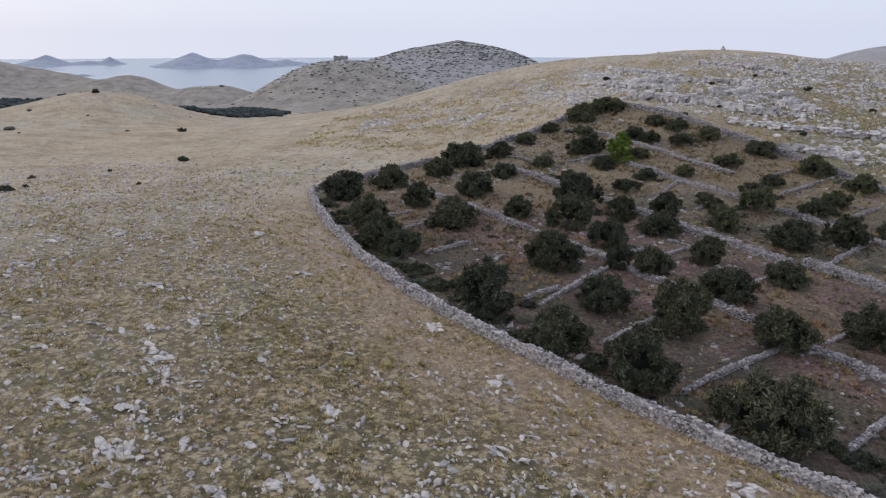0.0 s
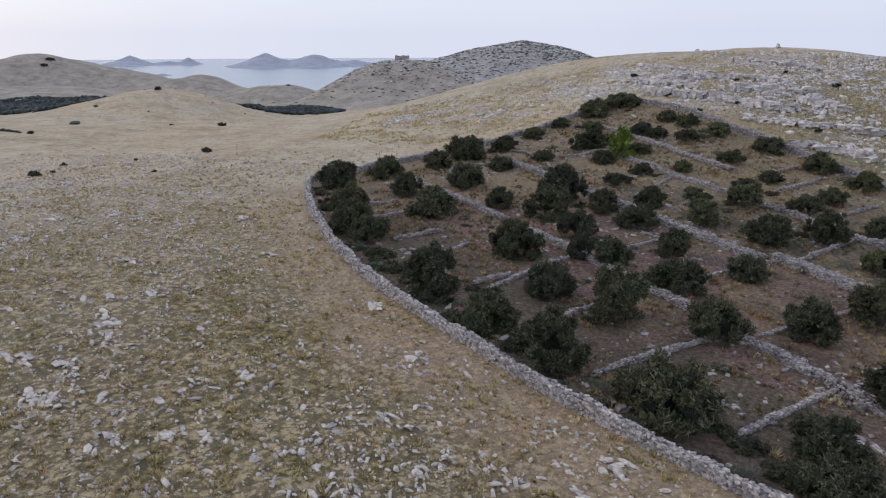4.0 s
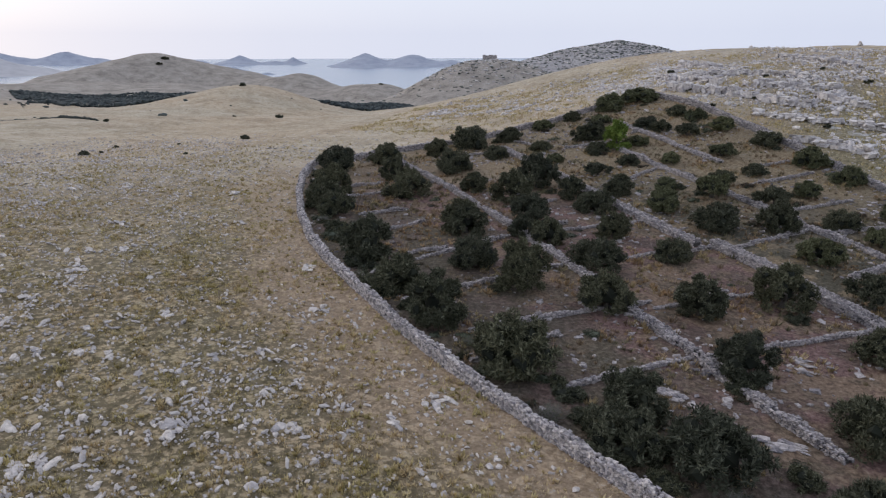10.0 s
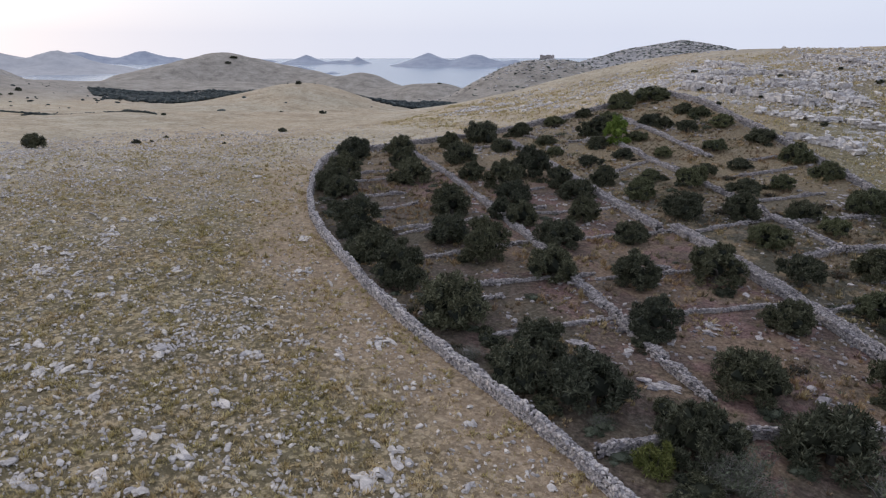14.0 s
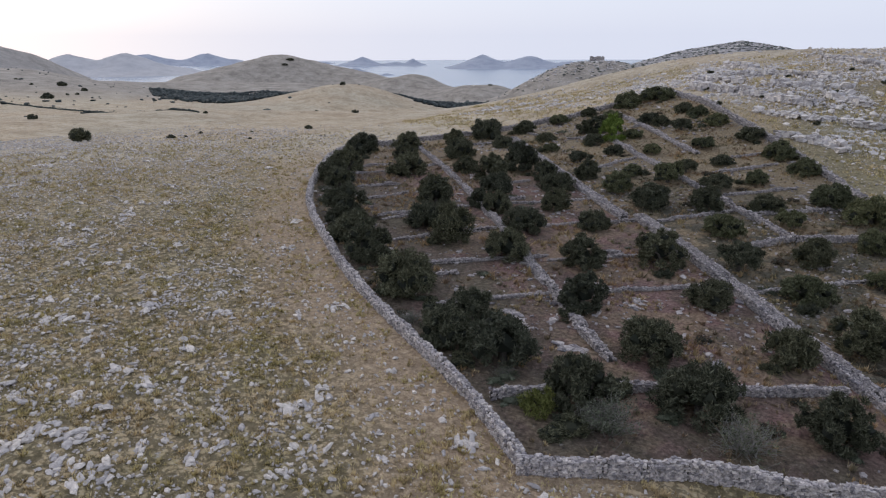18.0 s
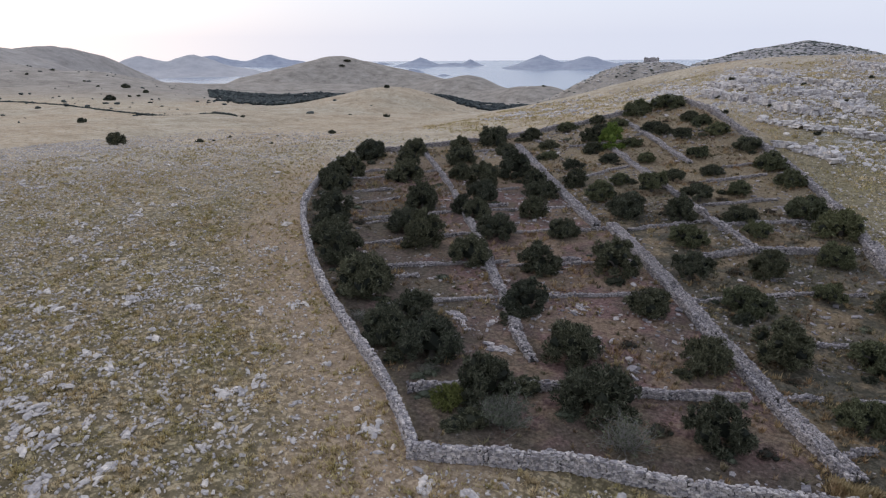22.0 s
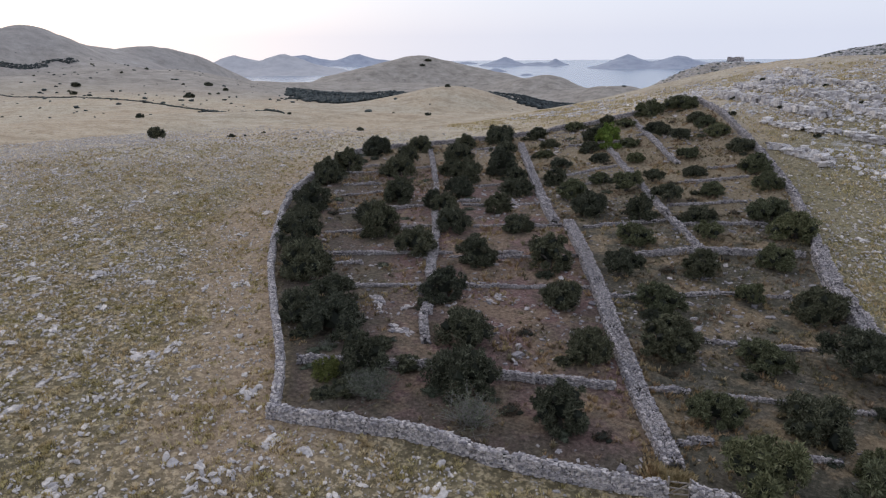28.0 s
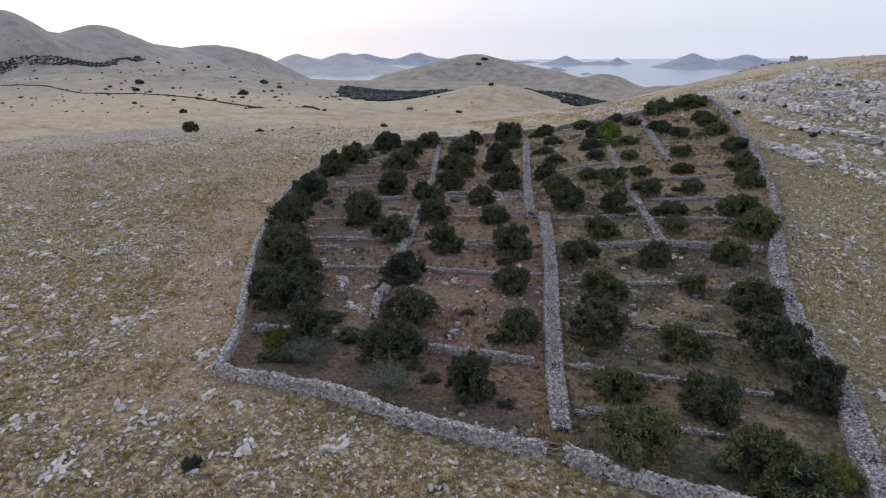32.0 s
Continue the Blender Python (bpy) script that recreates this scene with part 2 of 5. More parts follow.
def stone_material(name, dark, light, scale=6.0, lichen=0.5, spread=1.0):
    m, n, l, b = mat(name, 0.9)
    pos = n.new("ShaderNodeNewGeometry")
    rnd = pos.outputs["Random Per Island"]
    obj = n.new("ShaderNodeObjectInfo").outputs["Random"]
    both = math_node(n, l, "FRACT", math_node(n, l, "ADD", rnd, obj))
    f = noise_node(n, l, scale, 5, 0.7, pos.outputs["Position"])
    g = noise_node(n, l, scale * 5, 4, 0.7, pos.outputs["Position"])
    c = ramp(n, l, f, [(0.28, dark), (0.62, light)])
    tone = ramp(n, l, both, [(0.0, tuple(1 - spread * v for v in (0.62, 0.62, 0.59))), (0.35, tuple(1 - spread * v for v in (0.28, 0.29, 0.29))), (0.75, (0.95, 0.93, 0.90)), (1.0, (1.12, 1.09, 1.03))])
    c = mix(n, l, 1.0, c, tone, "MULTIPLY")
    c = mix(n, l, ramp(n, l, g, [(0.55, grey(0)), (0.75, grey(lichen))]), c, (0.16, 0.155, 0.14))
    l.new(c, b.inputs["Base Color"])
    bump(n, l, b, g, 0.7, 0.03)
    return m


def leaf_material(name, dark, mid, light):
    m, n, l, b = mat(name, 0.7)
    b.inputs["Specular IOR Level"].default_value = 0.12
    geo = n.new("ShaderNodeNewGeometry")
    obj = n.new("ShaderNodeObjectInfo").outputs["Random"]
    c = ramp(n, l, geo.outputs["Random Per Island"], [(0.0, dark), (0.55, mid), (1.0, light)])
    t = ramp(n, l, obj, [(0.0, (0.75, 0.78, 0.80)), (1.0, (1.15, 1.12, 1.0))])
    c = mix(n, l, 1.0, c, t, "MULTIPLY")
    l.new(c, b.inputs["Base Color"])
    return m


def bark_material():
    m, n, l, b = mat("bark", 0.95)
    pos = n.new("ShaderNodeNewGeometry").outputs["Position"]
    f = noise_node(n, l, 9, 5, 0.7, pos)
    l.new(ramp(n, l, f, [(0.3, (0.035, 0.030, 0.026)), (0.7, (0.130, 0.115, 0.100))]), b.inputs["Base Color"])
    bump(n, l, b, f, 0.8, 0.04)
    return m


def grass_material(name, straw, olive):
    m, n, l, b = mat(name, 0.8)
    geo = n.new("ShaderNodeNewGeometry")
    f = noise_node(n, l, 0.35, 4, 0.6, geo.outputs["Position"])
    clump = noise_node(n, l, 1.6, 3, 0.6, geo.outputs["Position"])
    k = math_node(n, l, "ADD", math_node(n, l, "MULTIPLY", geo.outputs["Random Per Island"], 0.35), math_node(n, l, "MULTIPLY", ramp(n, l, clump, [(0.34, grey(0)), (0.66, grey(1))]), 0.65))
    a = ramp(n, l, k, list(zip((0.1, 0.5, 0.9), straw)))
    g = ramp(n, l, k, list(zip((0.1, 0.5, 0.9), olive)))
    l.new(mix(n, l, ramp(n, l, f, [(0.42, grey(0)), (0.58, grey(1))]), a, g), b.inputs["Base Color"])
    return m


def sea_material():
    m, n, l, b = mat("sea_water", 0.22)
    b.inputs["Base Color"].default_value = (0.16, 0.22, 0.30, 1)
    b.inputs["Specular IOR Level"].default_value = 0.5
    pos = n.new("ShaderNodeNewGeometry").outputs["Position"]
    bump(n, l, b, noise_node(n, l, 0.05, 6, 0.7, pos), 0.25, 1.5)
    return m


def island_material(name, low, high, scale):
    m, n, l, b = mat(name, 1.0)
    pos = n.new("ShaderNodeNewGeometry").outputs["Position"]
    f = noise_node(n, l, scale, 6, 0.7, pos)
    l.new(ramp(n, l, f, [(0.35, low), (0.65, high)]), b.inputs["Base Color"])
    return m


M_GROUND = ground_material()
M_STONE = stone_material("wall_limestone", (0.155, 0.143, 0.142), (0.535, 0.493, 0.488), 5.0, 0.5, 1.0)
M_PALE = stone_material("pale_wall_limestone", (0.200, 0.186, 0.182), (0.660, 0.614, 0.602), 5.0, 0.4, 1.0)
M_ROCK = stone_material("field_limestone", (0.34, 0.311, 0.288), (0.69, 0.640, 0.604), 3.0, 0.45, 0.65)
M_CRAG = stone_material("weathered_limestone", (0.34, 0.316, 0.304), (0.735, 0.694, 0.672), 2.2, 0.55, 0.6)
# core colour kept near black: it paints the shade between laid stones
M_CORE = stone_material("wall_gap_shade", (0.035, 0.033, 0.03), (0.09, 0.085, 0.08), 8.0, 0.4)
M_LEAF = leaf_material("olive_leaves", (0.034, 0.037, 0.024), (0.080, 0.083, 0.053), (0.185, 0.184, 0.128))
# near-black tone that paints the shade inside dense crowns
M_SHADE_FILL = leaf_material("inner_foliage", (0.014, 0.016, 0.012), (0.020, 0.023, 0.016), (0.028, 0.031, 0.022))
M_LEAF_OLIVE = leaf_material("pale_olive_leaves", (0.048, 0.053, 0.029), (0.120, 0.126, 0.068), (0.235, 0.236, 0.140))
M_LEAF_GREEN = leaf_material("fresh_green_leaves", (0.058, 0.092, 0.016), (0.125, 0.180, 0.036), (0.215, 0.280, 0.075))
M_LEAF_YELLOW = leaf_material("yellowish_leaves", (0.065, 0.075, 0.020), (0.140, 0.150, 0.045), (0.240, 0.240, 0.085))
M_LEAF_SAGE = leaf_material("grey_green_leaves", (0.035, 0.042, 0.028), (0.070, 0.080, 0.055), (0.120, 0.130, 0.095))
M_BARK = bark_material()
M_GRASS = grass_material("dry_grass", ((0.280, 0.204, 0.106), (0.535, 0.418, 0.234), (0.684, 0.562, 0.352)), ((0.196, 0.162, 0.064), (0.424, 0.350, 0.156), (0.584, 0.494, 0.250)))
M_WEED = grass_material("dry_weeds", ((0.120, 0.080, 0.052), (0.250, 0.172, 0.110), (0.410, 0.310, 0.205)), ((0.070, 0.064, 0.035), (0.165, 0.150, 0.084), (0.310, 0.272, 0.165)))
M_WOOD = leaf_material("maquis_foliage", (0.024, 0.031, 0.032), (0.044, 0.054, 0.056), (0.080, 0.092, 0.090))
M_MAQUIS = leaf_material("hill_maquis", (0.075, 0.085, 0.078), (0.110, 0.122, 0.112), (0.150, 0.160, 0.146))
M_SEA = sea_material()
# headland and islands: distance haze is put into these pale base colours
M_HEADLAND = island_material("headland_haze", (0.385, 0.378, 0.388), (0.490, 0.480, 0.482), 0.02)
M_ISLE = island_material("island_haze", (0.275, 0.300, 0.362), (0.385, 0.410, 0.466), 0.02)
M_LEAF_PALE = leaf_material("pale_grey_leaves", (0.060, 0.068, 0.042), (0.130, 0.140, 0.090), (0.225, 0.235, 0.160))
M_TAN = grass_material("rusty_grass", ((0.190, 0.118, 0.062), (0.370, 0.244, 0.132), (0.520, 0.380, 0.225)), ((0.200, 0.155, 0.080), (0.380, 0.300, 0.160), (0.530, 0.430, 0.255)))
M_BROWN = leaf_material("brown_dead_leaves", (0.045, 0.034, 0.026), (0.088, 0.066, 0.049), (0.150, 0.118, 0.088))
M_TWIG, _n, _l, _b = mat("bare_twigs", 0.9)
_b.inputs["Base Color"].default_value = (0.215, 0.202, 0.184, 1)
M_GATE, _n, _l, _b = mat("weathered_gate_wood", 0.7)
_b.inputs["Base Color"].default_value = (0.27, 0.235, 0.20, 1)

# ---- the lie of the land ----
rng = np.random.default_rng(7)


def vnoise(x, y, size, seed=0):
    """Smooth value noise, -1 to 1, with cells of the given size."""
    u, v = np.asarray(x, float) / size + 1000.5, np.asarray(y, float) / size + 1000.5
    i, j = np.floor(u).astype(np.int64), np.floor(v).astype(np.int64)
    fu, fv = u - i, v - j
    fu, fv = fu * fu * (3 - 2 * fu), fv * fv * (3 - 2 * fv)

    def cell(a, b):
        h = (a * 374761393 + b * 668265263 + seed * 974711) & 0x7FFFFFFF
        h = ((h ^ (h >> 13)) * 1274126177) & 0x7FFFFFFF
        return (h ^ (h >> 16)) / 0x3FFFFFFF - 1.0
    return (cell(i, j) * (1 - fu) + cell(i + 1, j) * fu) * (1 - fv) + (cell(i, j + 1) * (1 - fu) + cell(i + 1, j + 1) * fu) * fv


def fbm(x, y, size, octaves=4, seed=0):
    return sum(vnoise(x, y, size / 2 ** k, seed + k) / 2 ** k for k in range(octaves))


def smooth(a, b, x):
    s = np.clip((np.asarray(x, float) - a) / (b - a), 0, 1)
    return s * s * (3 - 2 * s)


SLOPE = (4.18, -0.84, 4.447, -0.242, 3.889, 0.964, -0.348, 0.133, 1.348, -0.518, 0.321, 3.262, -0.177, 1.352, 1.223, -0.501, -0.107, 0.184, 0.011, 0.09)
SWELLS = ((-25, 108, 32), (40, 140, 26), (5, 105, 18), (62, 125, 22), (-40, 62, 22), (62, 46, 14), (-85, 125, 30), (30, 60, 14), (48, 88, 14), (40, 40, 12))


def near_slope(x, y):
    """The hillside that carries the walled olive grove."""
    dx, dy = x - 20.0, y - 70.0
    k = np.minimum(1.0, 125.0 / np.maximum(np.hypot(dx, dy), 1e-6))
    x, y = 20 + dx * k, 70 + dy * k
    u, v = (x - 15) / 60, (y - 70) / 60
    terms = [np.ones_like(u), u, v, u * u, u * v, v * v, u ** 3, u * u * v, u * v * v, v ** 3]
    terms += [np.exp(-((x - a) ** 2 + (y - b) ** 2) / (2 * q * q)) for a, b, q in SWELLS]
    return sum(c * t for c, t in zip(SLOPE, terms))


# x, y, rise, spread across and along
NEAR_HILLS = [
    (-162, 326, 2.5, 40, 38),
    (22, 185, 52.1, 37, 32),
    (92, 294, -9.2, 73, 58),
    (141, 265, 4.8, 61, 61),
    (-6, 194, -30.3, 55, 32),
    (-42, 159, 20.3, 43, 62),
    (-156, 361, 1.5, 48, 42),
    (-113, 298, -5.6, 57, 61),
    (-165, 331, 11.0, 25, 36),
    (-142, 324, 3.4, 20, 30),
]
MID_HILLS = [
    (-120, 465, 7.5, 58, 57),
    (-162, 824, 47.6, 50, 73),
    (-69, 838, 43.1, 50, 81),
    (-128, 842, 3.0, 22, 26),
    (35, 1533, 71.8, 136, 140),
    (-57, 1499, 37.1, 84, 116),
    (152, 1498, 34.3, 102, 150),
    (391, 620, 68.7, 100, 110),
    (145, 315, 7.0, 102, 75),
    (-184, 1477, 41.1, 62, 91),
    (-857, 1229, 60.3, 77, 104),
]
HILLS = NEAR_HILLS + MID_HILLS
WEST_HILLS = [
    (-699, 1265, 48.7, 86, 114),
    (-954, 1150, 30.6, 122, 104),
    (-916, 1023, 29.2, 107, 99),
    (-540, 1168, 35.9, 56, 77),
    (-438, 1144, 16.0, 82, 77),
    (-356, 1086, 23.8, 60, 60),
    (-1035, 668, 81.9, 74, 112),
    (-929, 710, 22.2, 111, 117),
    (-1023, 798, 21.1, 72, 64),
    (-496, 555, -21.6, 115, 102),
    (-462, 613, 47.4, 135, 131),
    (-702, 776, 15.3, 138, 139),
    (-748, 247, 93.2, 62, 48),
    (-768, 347, 27.8, 58, 48),
    (-836, 383, 58.4, 91, 58),
    (-871, 509, 79.5, 109, 93),
    (-649, 240, 5.8, 117, 90),
    (-632, 369, 26.8, 122, 91),
]
FAR_HILLS = [
    (-588, 460, 26.7, 102, 129),
    (-478, 481, -1.6, 111, 95),
    (-520, 191, 27.5, 103, 81),
    (-389, 219, 3.9, 77, 69),
    (-328, 262, 1.2, 77, 70),
    (-292, 190, 6.5, 63, 58),
    (-190, 233, 3.9, 83, 87),
    (-302, 398, -1.1, 79, 70),
    (-238, 355, 5.5, 58, 47),
    (-400, 348, 13.0, 92, 68),
    (148, 200, -0.4, 38, 38),
    (90, 307, 22.1, 76, 57),
    (123, 314, 8.7, 75, 68),
    (300, 558, 0.4, 80, 78),
]


def height(x, y, fine=True):
    x, y = np.asarray(x, float), np.asarray(y, float)
    r = np.hypot(x - 20, y)
    far = np.interp(r, (0, 150, 200, 270, 330, 480, 700, 1000, 1500, 2200, 5000),
                    (4, 5, 2, -4, -9, -24, -44, -62, -76, -84, -95))
    for a, b, rise, s, q in HILLS + WEST_HILLS + FAR_HILLS:
        far = far + rise * np.exp(-0.5 * (((x - a) / s) ** 2 + ((y - b) / q) ** 2))
    w = smooth(95, 200, np.hypot(x - 20, y - 70))
    z = near_slope(x, y) * (1 - w) + far * w
    z = z + fbm(x, y, 60, 3, 5) * 3.0 * smooth(250, 700, r)
    if fine:
        z = z + 0.10 * fbm(x, y, 6, 3, 11) + 0.05 * vnoise(x, y, 1.1, 21)
    return z


# ---- plan of the enclosure ----
LEFT_WALL = [(36.1, 16.9), (33.9, 19.2), (32.0, 21.3), (29.5, 23.5), (26.5, 25.8), (23.3, 28.4), (19.6, 31.4), (16.3, 34.2), (11.7, 38.2),
             (7.4, 42.8), (2.3, 48.3), (-2.2, 53.1), (-5.8, 58.4), (-10.3, 66.3), (-14.4, 75.7), (-17.2, 83.6), (-17.7, 88.2)]
TOP_WALL = [(-17.7, 88.2), (-13.0, 96.5), (-6.0, 102.9), (3.0, 109.8), (10.4, 115.7), (15.0, 121.0), (20.3, 125.3), (25.4, 129.1), (29.2, 134.3)]
RIGHT_WALL = [(29.2, 134.3), (33.9, 127.2), (39.5, 117.2), (45.9, 106.0), (51.5, 95.4), (55.0, 88.2), (57.3, 82.7), (59.7, 75.7), (61.5, 69.2)]
RIGHT_WALL_LOW = [(61.5, 69.2), (62.9, 63.9), (65.4, 58.2), (67.2, 54.3), (69.1, 51.0), (71.0, 48.7), (73.5, 43.7), (75.0, 39.7), (77.3, 34.8), (79.0, 31.0)]
FRONT_WALL = [(36.1, 16.9), (38.8, 18.1), (41.0, 19.1), (43.4, 19.9), (45.4, 20.8), (47.9, 21.2), (50.2, 21.7), (52.4, 22.2), (54.3, 22.8), (56.1, 23.5), (57.9, 24.2), (60.1, 25.2)]
FRONT_WALL_EAST = [(61.3, 25.7), (63.4, 25.7), (65.0, 26.1), (66.5, 26.7), (68.0, 27.3), (69.8, 27.8), (74.3, 29.4), (79.0, 31.0)]
GROVE = LEFT_WALL[::-1] + FRONT_WALL[1:] + FRONT_WALL_EAST + RIGHT_WALL_LOW[::-1][1:] + RIGHT_WALL[::-1][1:] + TOP_WALL[::-1][1:]


def inside(x, y, poly):
    x, y = np.asarray(x, float), np.asarray(y, float)
    c = np.zeros(x.shape, bool)
    for (ax, ay), (bx, by) in zip(poly, poly[1:] + poly[:1]):
        if ay != by:
            c ^= ((ay > y) != (by > y)) & (x < (bx - ax) * (y - ay) / (by - ay) + ax)
    return c


def distance_to(x, y, line):
    x, y = np.asarray(x, float), np.asarray(y, float)
    d = np.full(x.shape, 1e9)
    for (ax, ay), (bx, by) in zip(line, line[1:]):
        ux, uy = bx - ax, by - ay
        k = np.clip(((x - ax) * ux + (y - ay) * uy) / max(ux * ux + uy * uy, 1e-9), 0, 1)
        d = np.minimum(d, np.hypot(x - ax - k * ux, y - ay - k * uy))
    return d


UPPER_BAND = [(31, 143), (41, 136), (49, 131), (53, 126), (58, 121), (64, 116), (66, 122), (61, 132), (56, 139), (52, 151), (45, 167), (38, 176), (31, 184), (28, 163)]
LOWER_BAND = [(37, 123), (45, 116), (51, 110), (57, 104), (61, 96), (68, 92), (69, 102), (64, 110), (57, 116), (50, 120), (42, 126)]
EAST_BAND = [(64, 90), (74, 76), (92, 84), (98, 108), (84, 122), (70, 112)]
TOP_BAND = [(60, 150), (72, 140), (88, 136), (94, 146), (76, 158), (64, 162)]
CLIFF = [(33.5, 134.3), (37.0, 132.0), (41.0, 128.6), (45.0, 125.4), (49.5, 121.7), (54.0, 118.0)]


def within(x, y, poly, soft):
    """1 inside the outline, 0 outside, with a soft edge."""
    d = distance_to(x, y, poly + poly[:1])
    return smooth(-soft, soft, np.where(inside(x, y, poly), d, -d))


def slope_rock(x, y):
    near = np.hypot(x - 60, y - 125) < 130
    z = np.zeros(np.shape(x))
    xs, ys = x[near], y[near]
    wob = 3.0 * vnoise(xs, ys, 9, 61), 3.0 * vnoise(xs, ys, 9, 62)
    a = np.maximum(within(xs + wob[0], ys + wob[1], UPPER_BAND, 4.0), 0.75 * within(xs + wob[0], ys + wob[1], LOWER_BAND, 4.0))
    a = np.maximum(a, 0.12 * within(xs, ys, EAST_BAND, 8.0))
    a = np.maximum(a, 0.40 * within(xs, ys, TOP_BAND, 6.0))
    z[near] = a
    return z * smooth(0.5, 3.0, distance_to(x, y, RIGHT_WALL)) * (~inside(x, y, GROVE))


def rocky_zone(x, y):
    """Where the limestone lies bare: bands on the slope east of the enclosure and the stony hills."""
    z = slope_rock(x, y)
    z = np.maximum(z, smooth(1.6, 0.8, np.hypot((x - 40) / 260, (y - 1500) / 240)) * 0.45)
    z = np.maximum(z, smooth(1.3, 0.6, np.hypot((x + 110) / 130, (y - 840) / 110)) * 0.28)
    z = np.maximum(z, smooth(1.3, 0.6, np.hypot((x - 400) / 170, (y - 640) / 150)) * 0.8)
    return z


def np_mesh(name, verts, faces, material, smooth_shade=False):
    me = bpy.data.meshes.new(name)
    faces = np.asarray(faces)
    k = faces.shape[1]
    me.vertices.add(len(verts))
    me.vertices.foreach_set("co", np.asarray(verts, np.float32).ravel())
    me.loops.add(faces.size)
    me.loops.foreach_set("vertex_index", faces.astype(np.int32).ravel())
    me.polygons.add(len(faces))
    me.polygons.foreach_set("loop_start", np.arange(0, faces.size, k, dtype=np.int32))
    me.polygons.foreach_set("use_smooth", np.full(len(faces), smooth_shade))
    me.materials.append(material)
    me.update(calc_edges=True)
    return me


def polar_sheet(name, centre, angles, radii, zfun, material):
    a, r = np.meshgrid(angles, radii)
    x, y = centre[0] + r * np.sin(a), centre[1] + r * np.cos(a)
    v = np.stack([x, y, zfun(x, y)], -1).reshape(-1, 3)
    n, m = len(radii), len(angles)
    i, j = np.meshgrid(np.arange(n - 1), np.arange(m), indexing="ij")
    k = (j + 1) % m
    f = np.stack([i * m + j, i * m + k, (i + 1) * m + k, (i + 1) * m + j], -1).reshape(-1, 4)
    me = np_mesh(name, v, f[:, ::-1], material, True)
    return new(name, me), v


angles = np.radians(np.concatenate([np.arange(-86, 42, 0.3), np.arange(42, 274, 4.0)]))
radii = np.concatenate([[0.01, 2.0], np.geomspace(4, 4930, 440)])
ground, gv = polar_sheet("ground", (40, -6), angles, radii, height, M_GROUND)
tagged(ground, "dry grassy limestone hillside with reddish grove soil", "ground", kind="structure")
gx, gy = gv[:, 0], gv[:, 1]
edge = distance_to(gx, gy, GROVE + GROVE[:1])
zones = np.zeros((len(gv), 4), np.float32)
zones[:, 0] = inside(gx, gy, GROVE) * smooth(0, 1.2, edge)
zones[:, 1] = rocky_zone(gx, gy)
zones[:, 2] = 0.80 * smooth(38, 110, np.hypot(gx - 20, gy - 10) + 6 * vnoise(gx, gy, 15, 5)) * (1 - 0.88 * smooth(34, 56, gx) * smooth(190, 140, gy))
zones[:, 3] = 1
ground.data.color_attributes.new("zones", "FLOAT_COLOR", "POINT").data.foreach_set("color", zones.ravel())
side = distance_to(gx, gy, LEFT_WALL + TOP_WALL[1:])
band = smooth(11, 3, side + 2 * vnoise(gx, gy, 7, 3)) * (~inside(gx, gy, GROVE))
broad = [(60.3, 26.8), (54.0, 36.6), (43.0, 54.0), (34.8, 63.8), (22.5, 80.5), (8.0, 103.0)]
east = np.interp(gy, [p[1] for p in broad], [p[0] for p in broad])
weedy = smooth(-0.5, 0.8, gx - east)
terrace = np.zeros((len(gv), 4), np.float32)
terrace[:, 0] = weedy
terrace[:, 1] = 0.85 * smooth(72, 92, gy + 6 * vnoise(gx, gy, 9, 8))
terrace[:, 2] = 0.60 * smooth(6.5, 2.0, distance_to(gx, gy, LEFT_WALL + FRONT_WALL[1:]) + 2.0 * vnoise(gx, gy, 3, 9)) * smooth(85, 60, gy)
terrace[:, 3] = 1
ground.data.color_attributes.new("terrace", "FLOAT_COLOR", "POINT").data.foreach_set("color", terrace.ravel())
# grows with distance as painted haze; the nearer slope gets real grey-tan
moor_haze = smooth(330, 620, np.hypot(gx, gy) + 40 * vnoise(gx, gy, 90, 6))
moor_haze = np.maximum(moor_haze, 0.18 * smooth(20, 48, gx + 4 * vnoise(gx, gy, 10, 7)) * smooth(55, 110, gy) * smooth(230, 190, gy)).astype(np.float32)
turf = smooth(44, 58, gx + 4 * vnoise(gx, gy, 9, 12)) * smooth(150, 112, gy + 8 * vnoise(gx, gy, 14, 13)) * smooth(22, 42, gy + 5 * vnoise(gx, gy, 9, 15)) * (~inside(gx, gy, GROVE))
ground.data.attributes.new("turf", "FLOAT", "POINT").data.foreach_set("value", turf.astype(np.float32))
# where far hills get rock grey with distance haze mixed into the colour
stony = 0.8 * smooth(1150, 1300, gy + 60 * vnoise(gx, gy, 120, 14)) * smooth(-420, -260, gx) + 0.35 * smooth(-560, -760, gx) * smooth(900, 700, gy)
stony = np.maximum(stony, 0.8 * smooth(1.7, 1.0, np.hypot((gx - 391) / 170, (gy - 620) / 150)))
ground.data.attributes.new("stony", "FLOAT", "POINT").data.foreach_set("value", stony.astype(np.float32))
ground.data.attributes.new("moor_haze", "FLOAT", "POINT").data.foreach_set("value", moor_haze)
ground.data.attributes.new("band", "FLOAT", "POINT").data.foreach_set("value", band.astype(np.float32))

SEA = -65.0


def sea_level(x, y):
    r = np.hypot(np.asarray(x, float) - 40, np.asarray(y, float) + 6)
    return SEA + 24 * np.clip((r - 1800) / 3150, 0, 1) ** 2


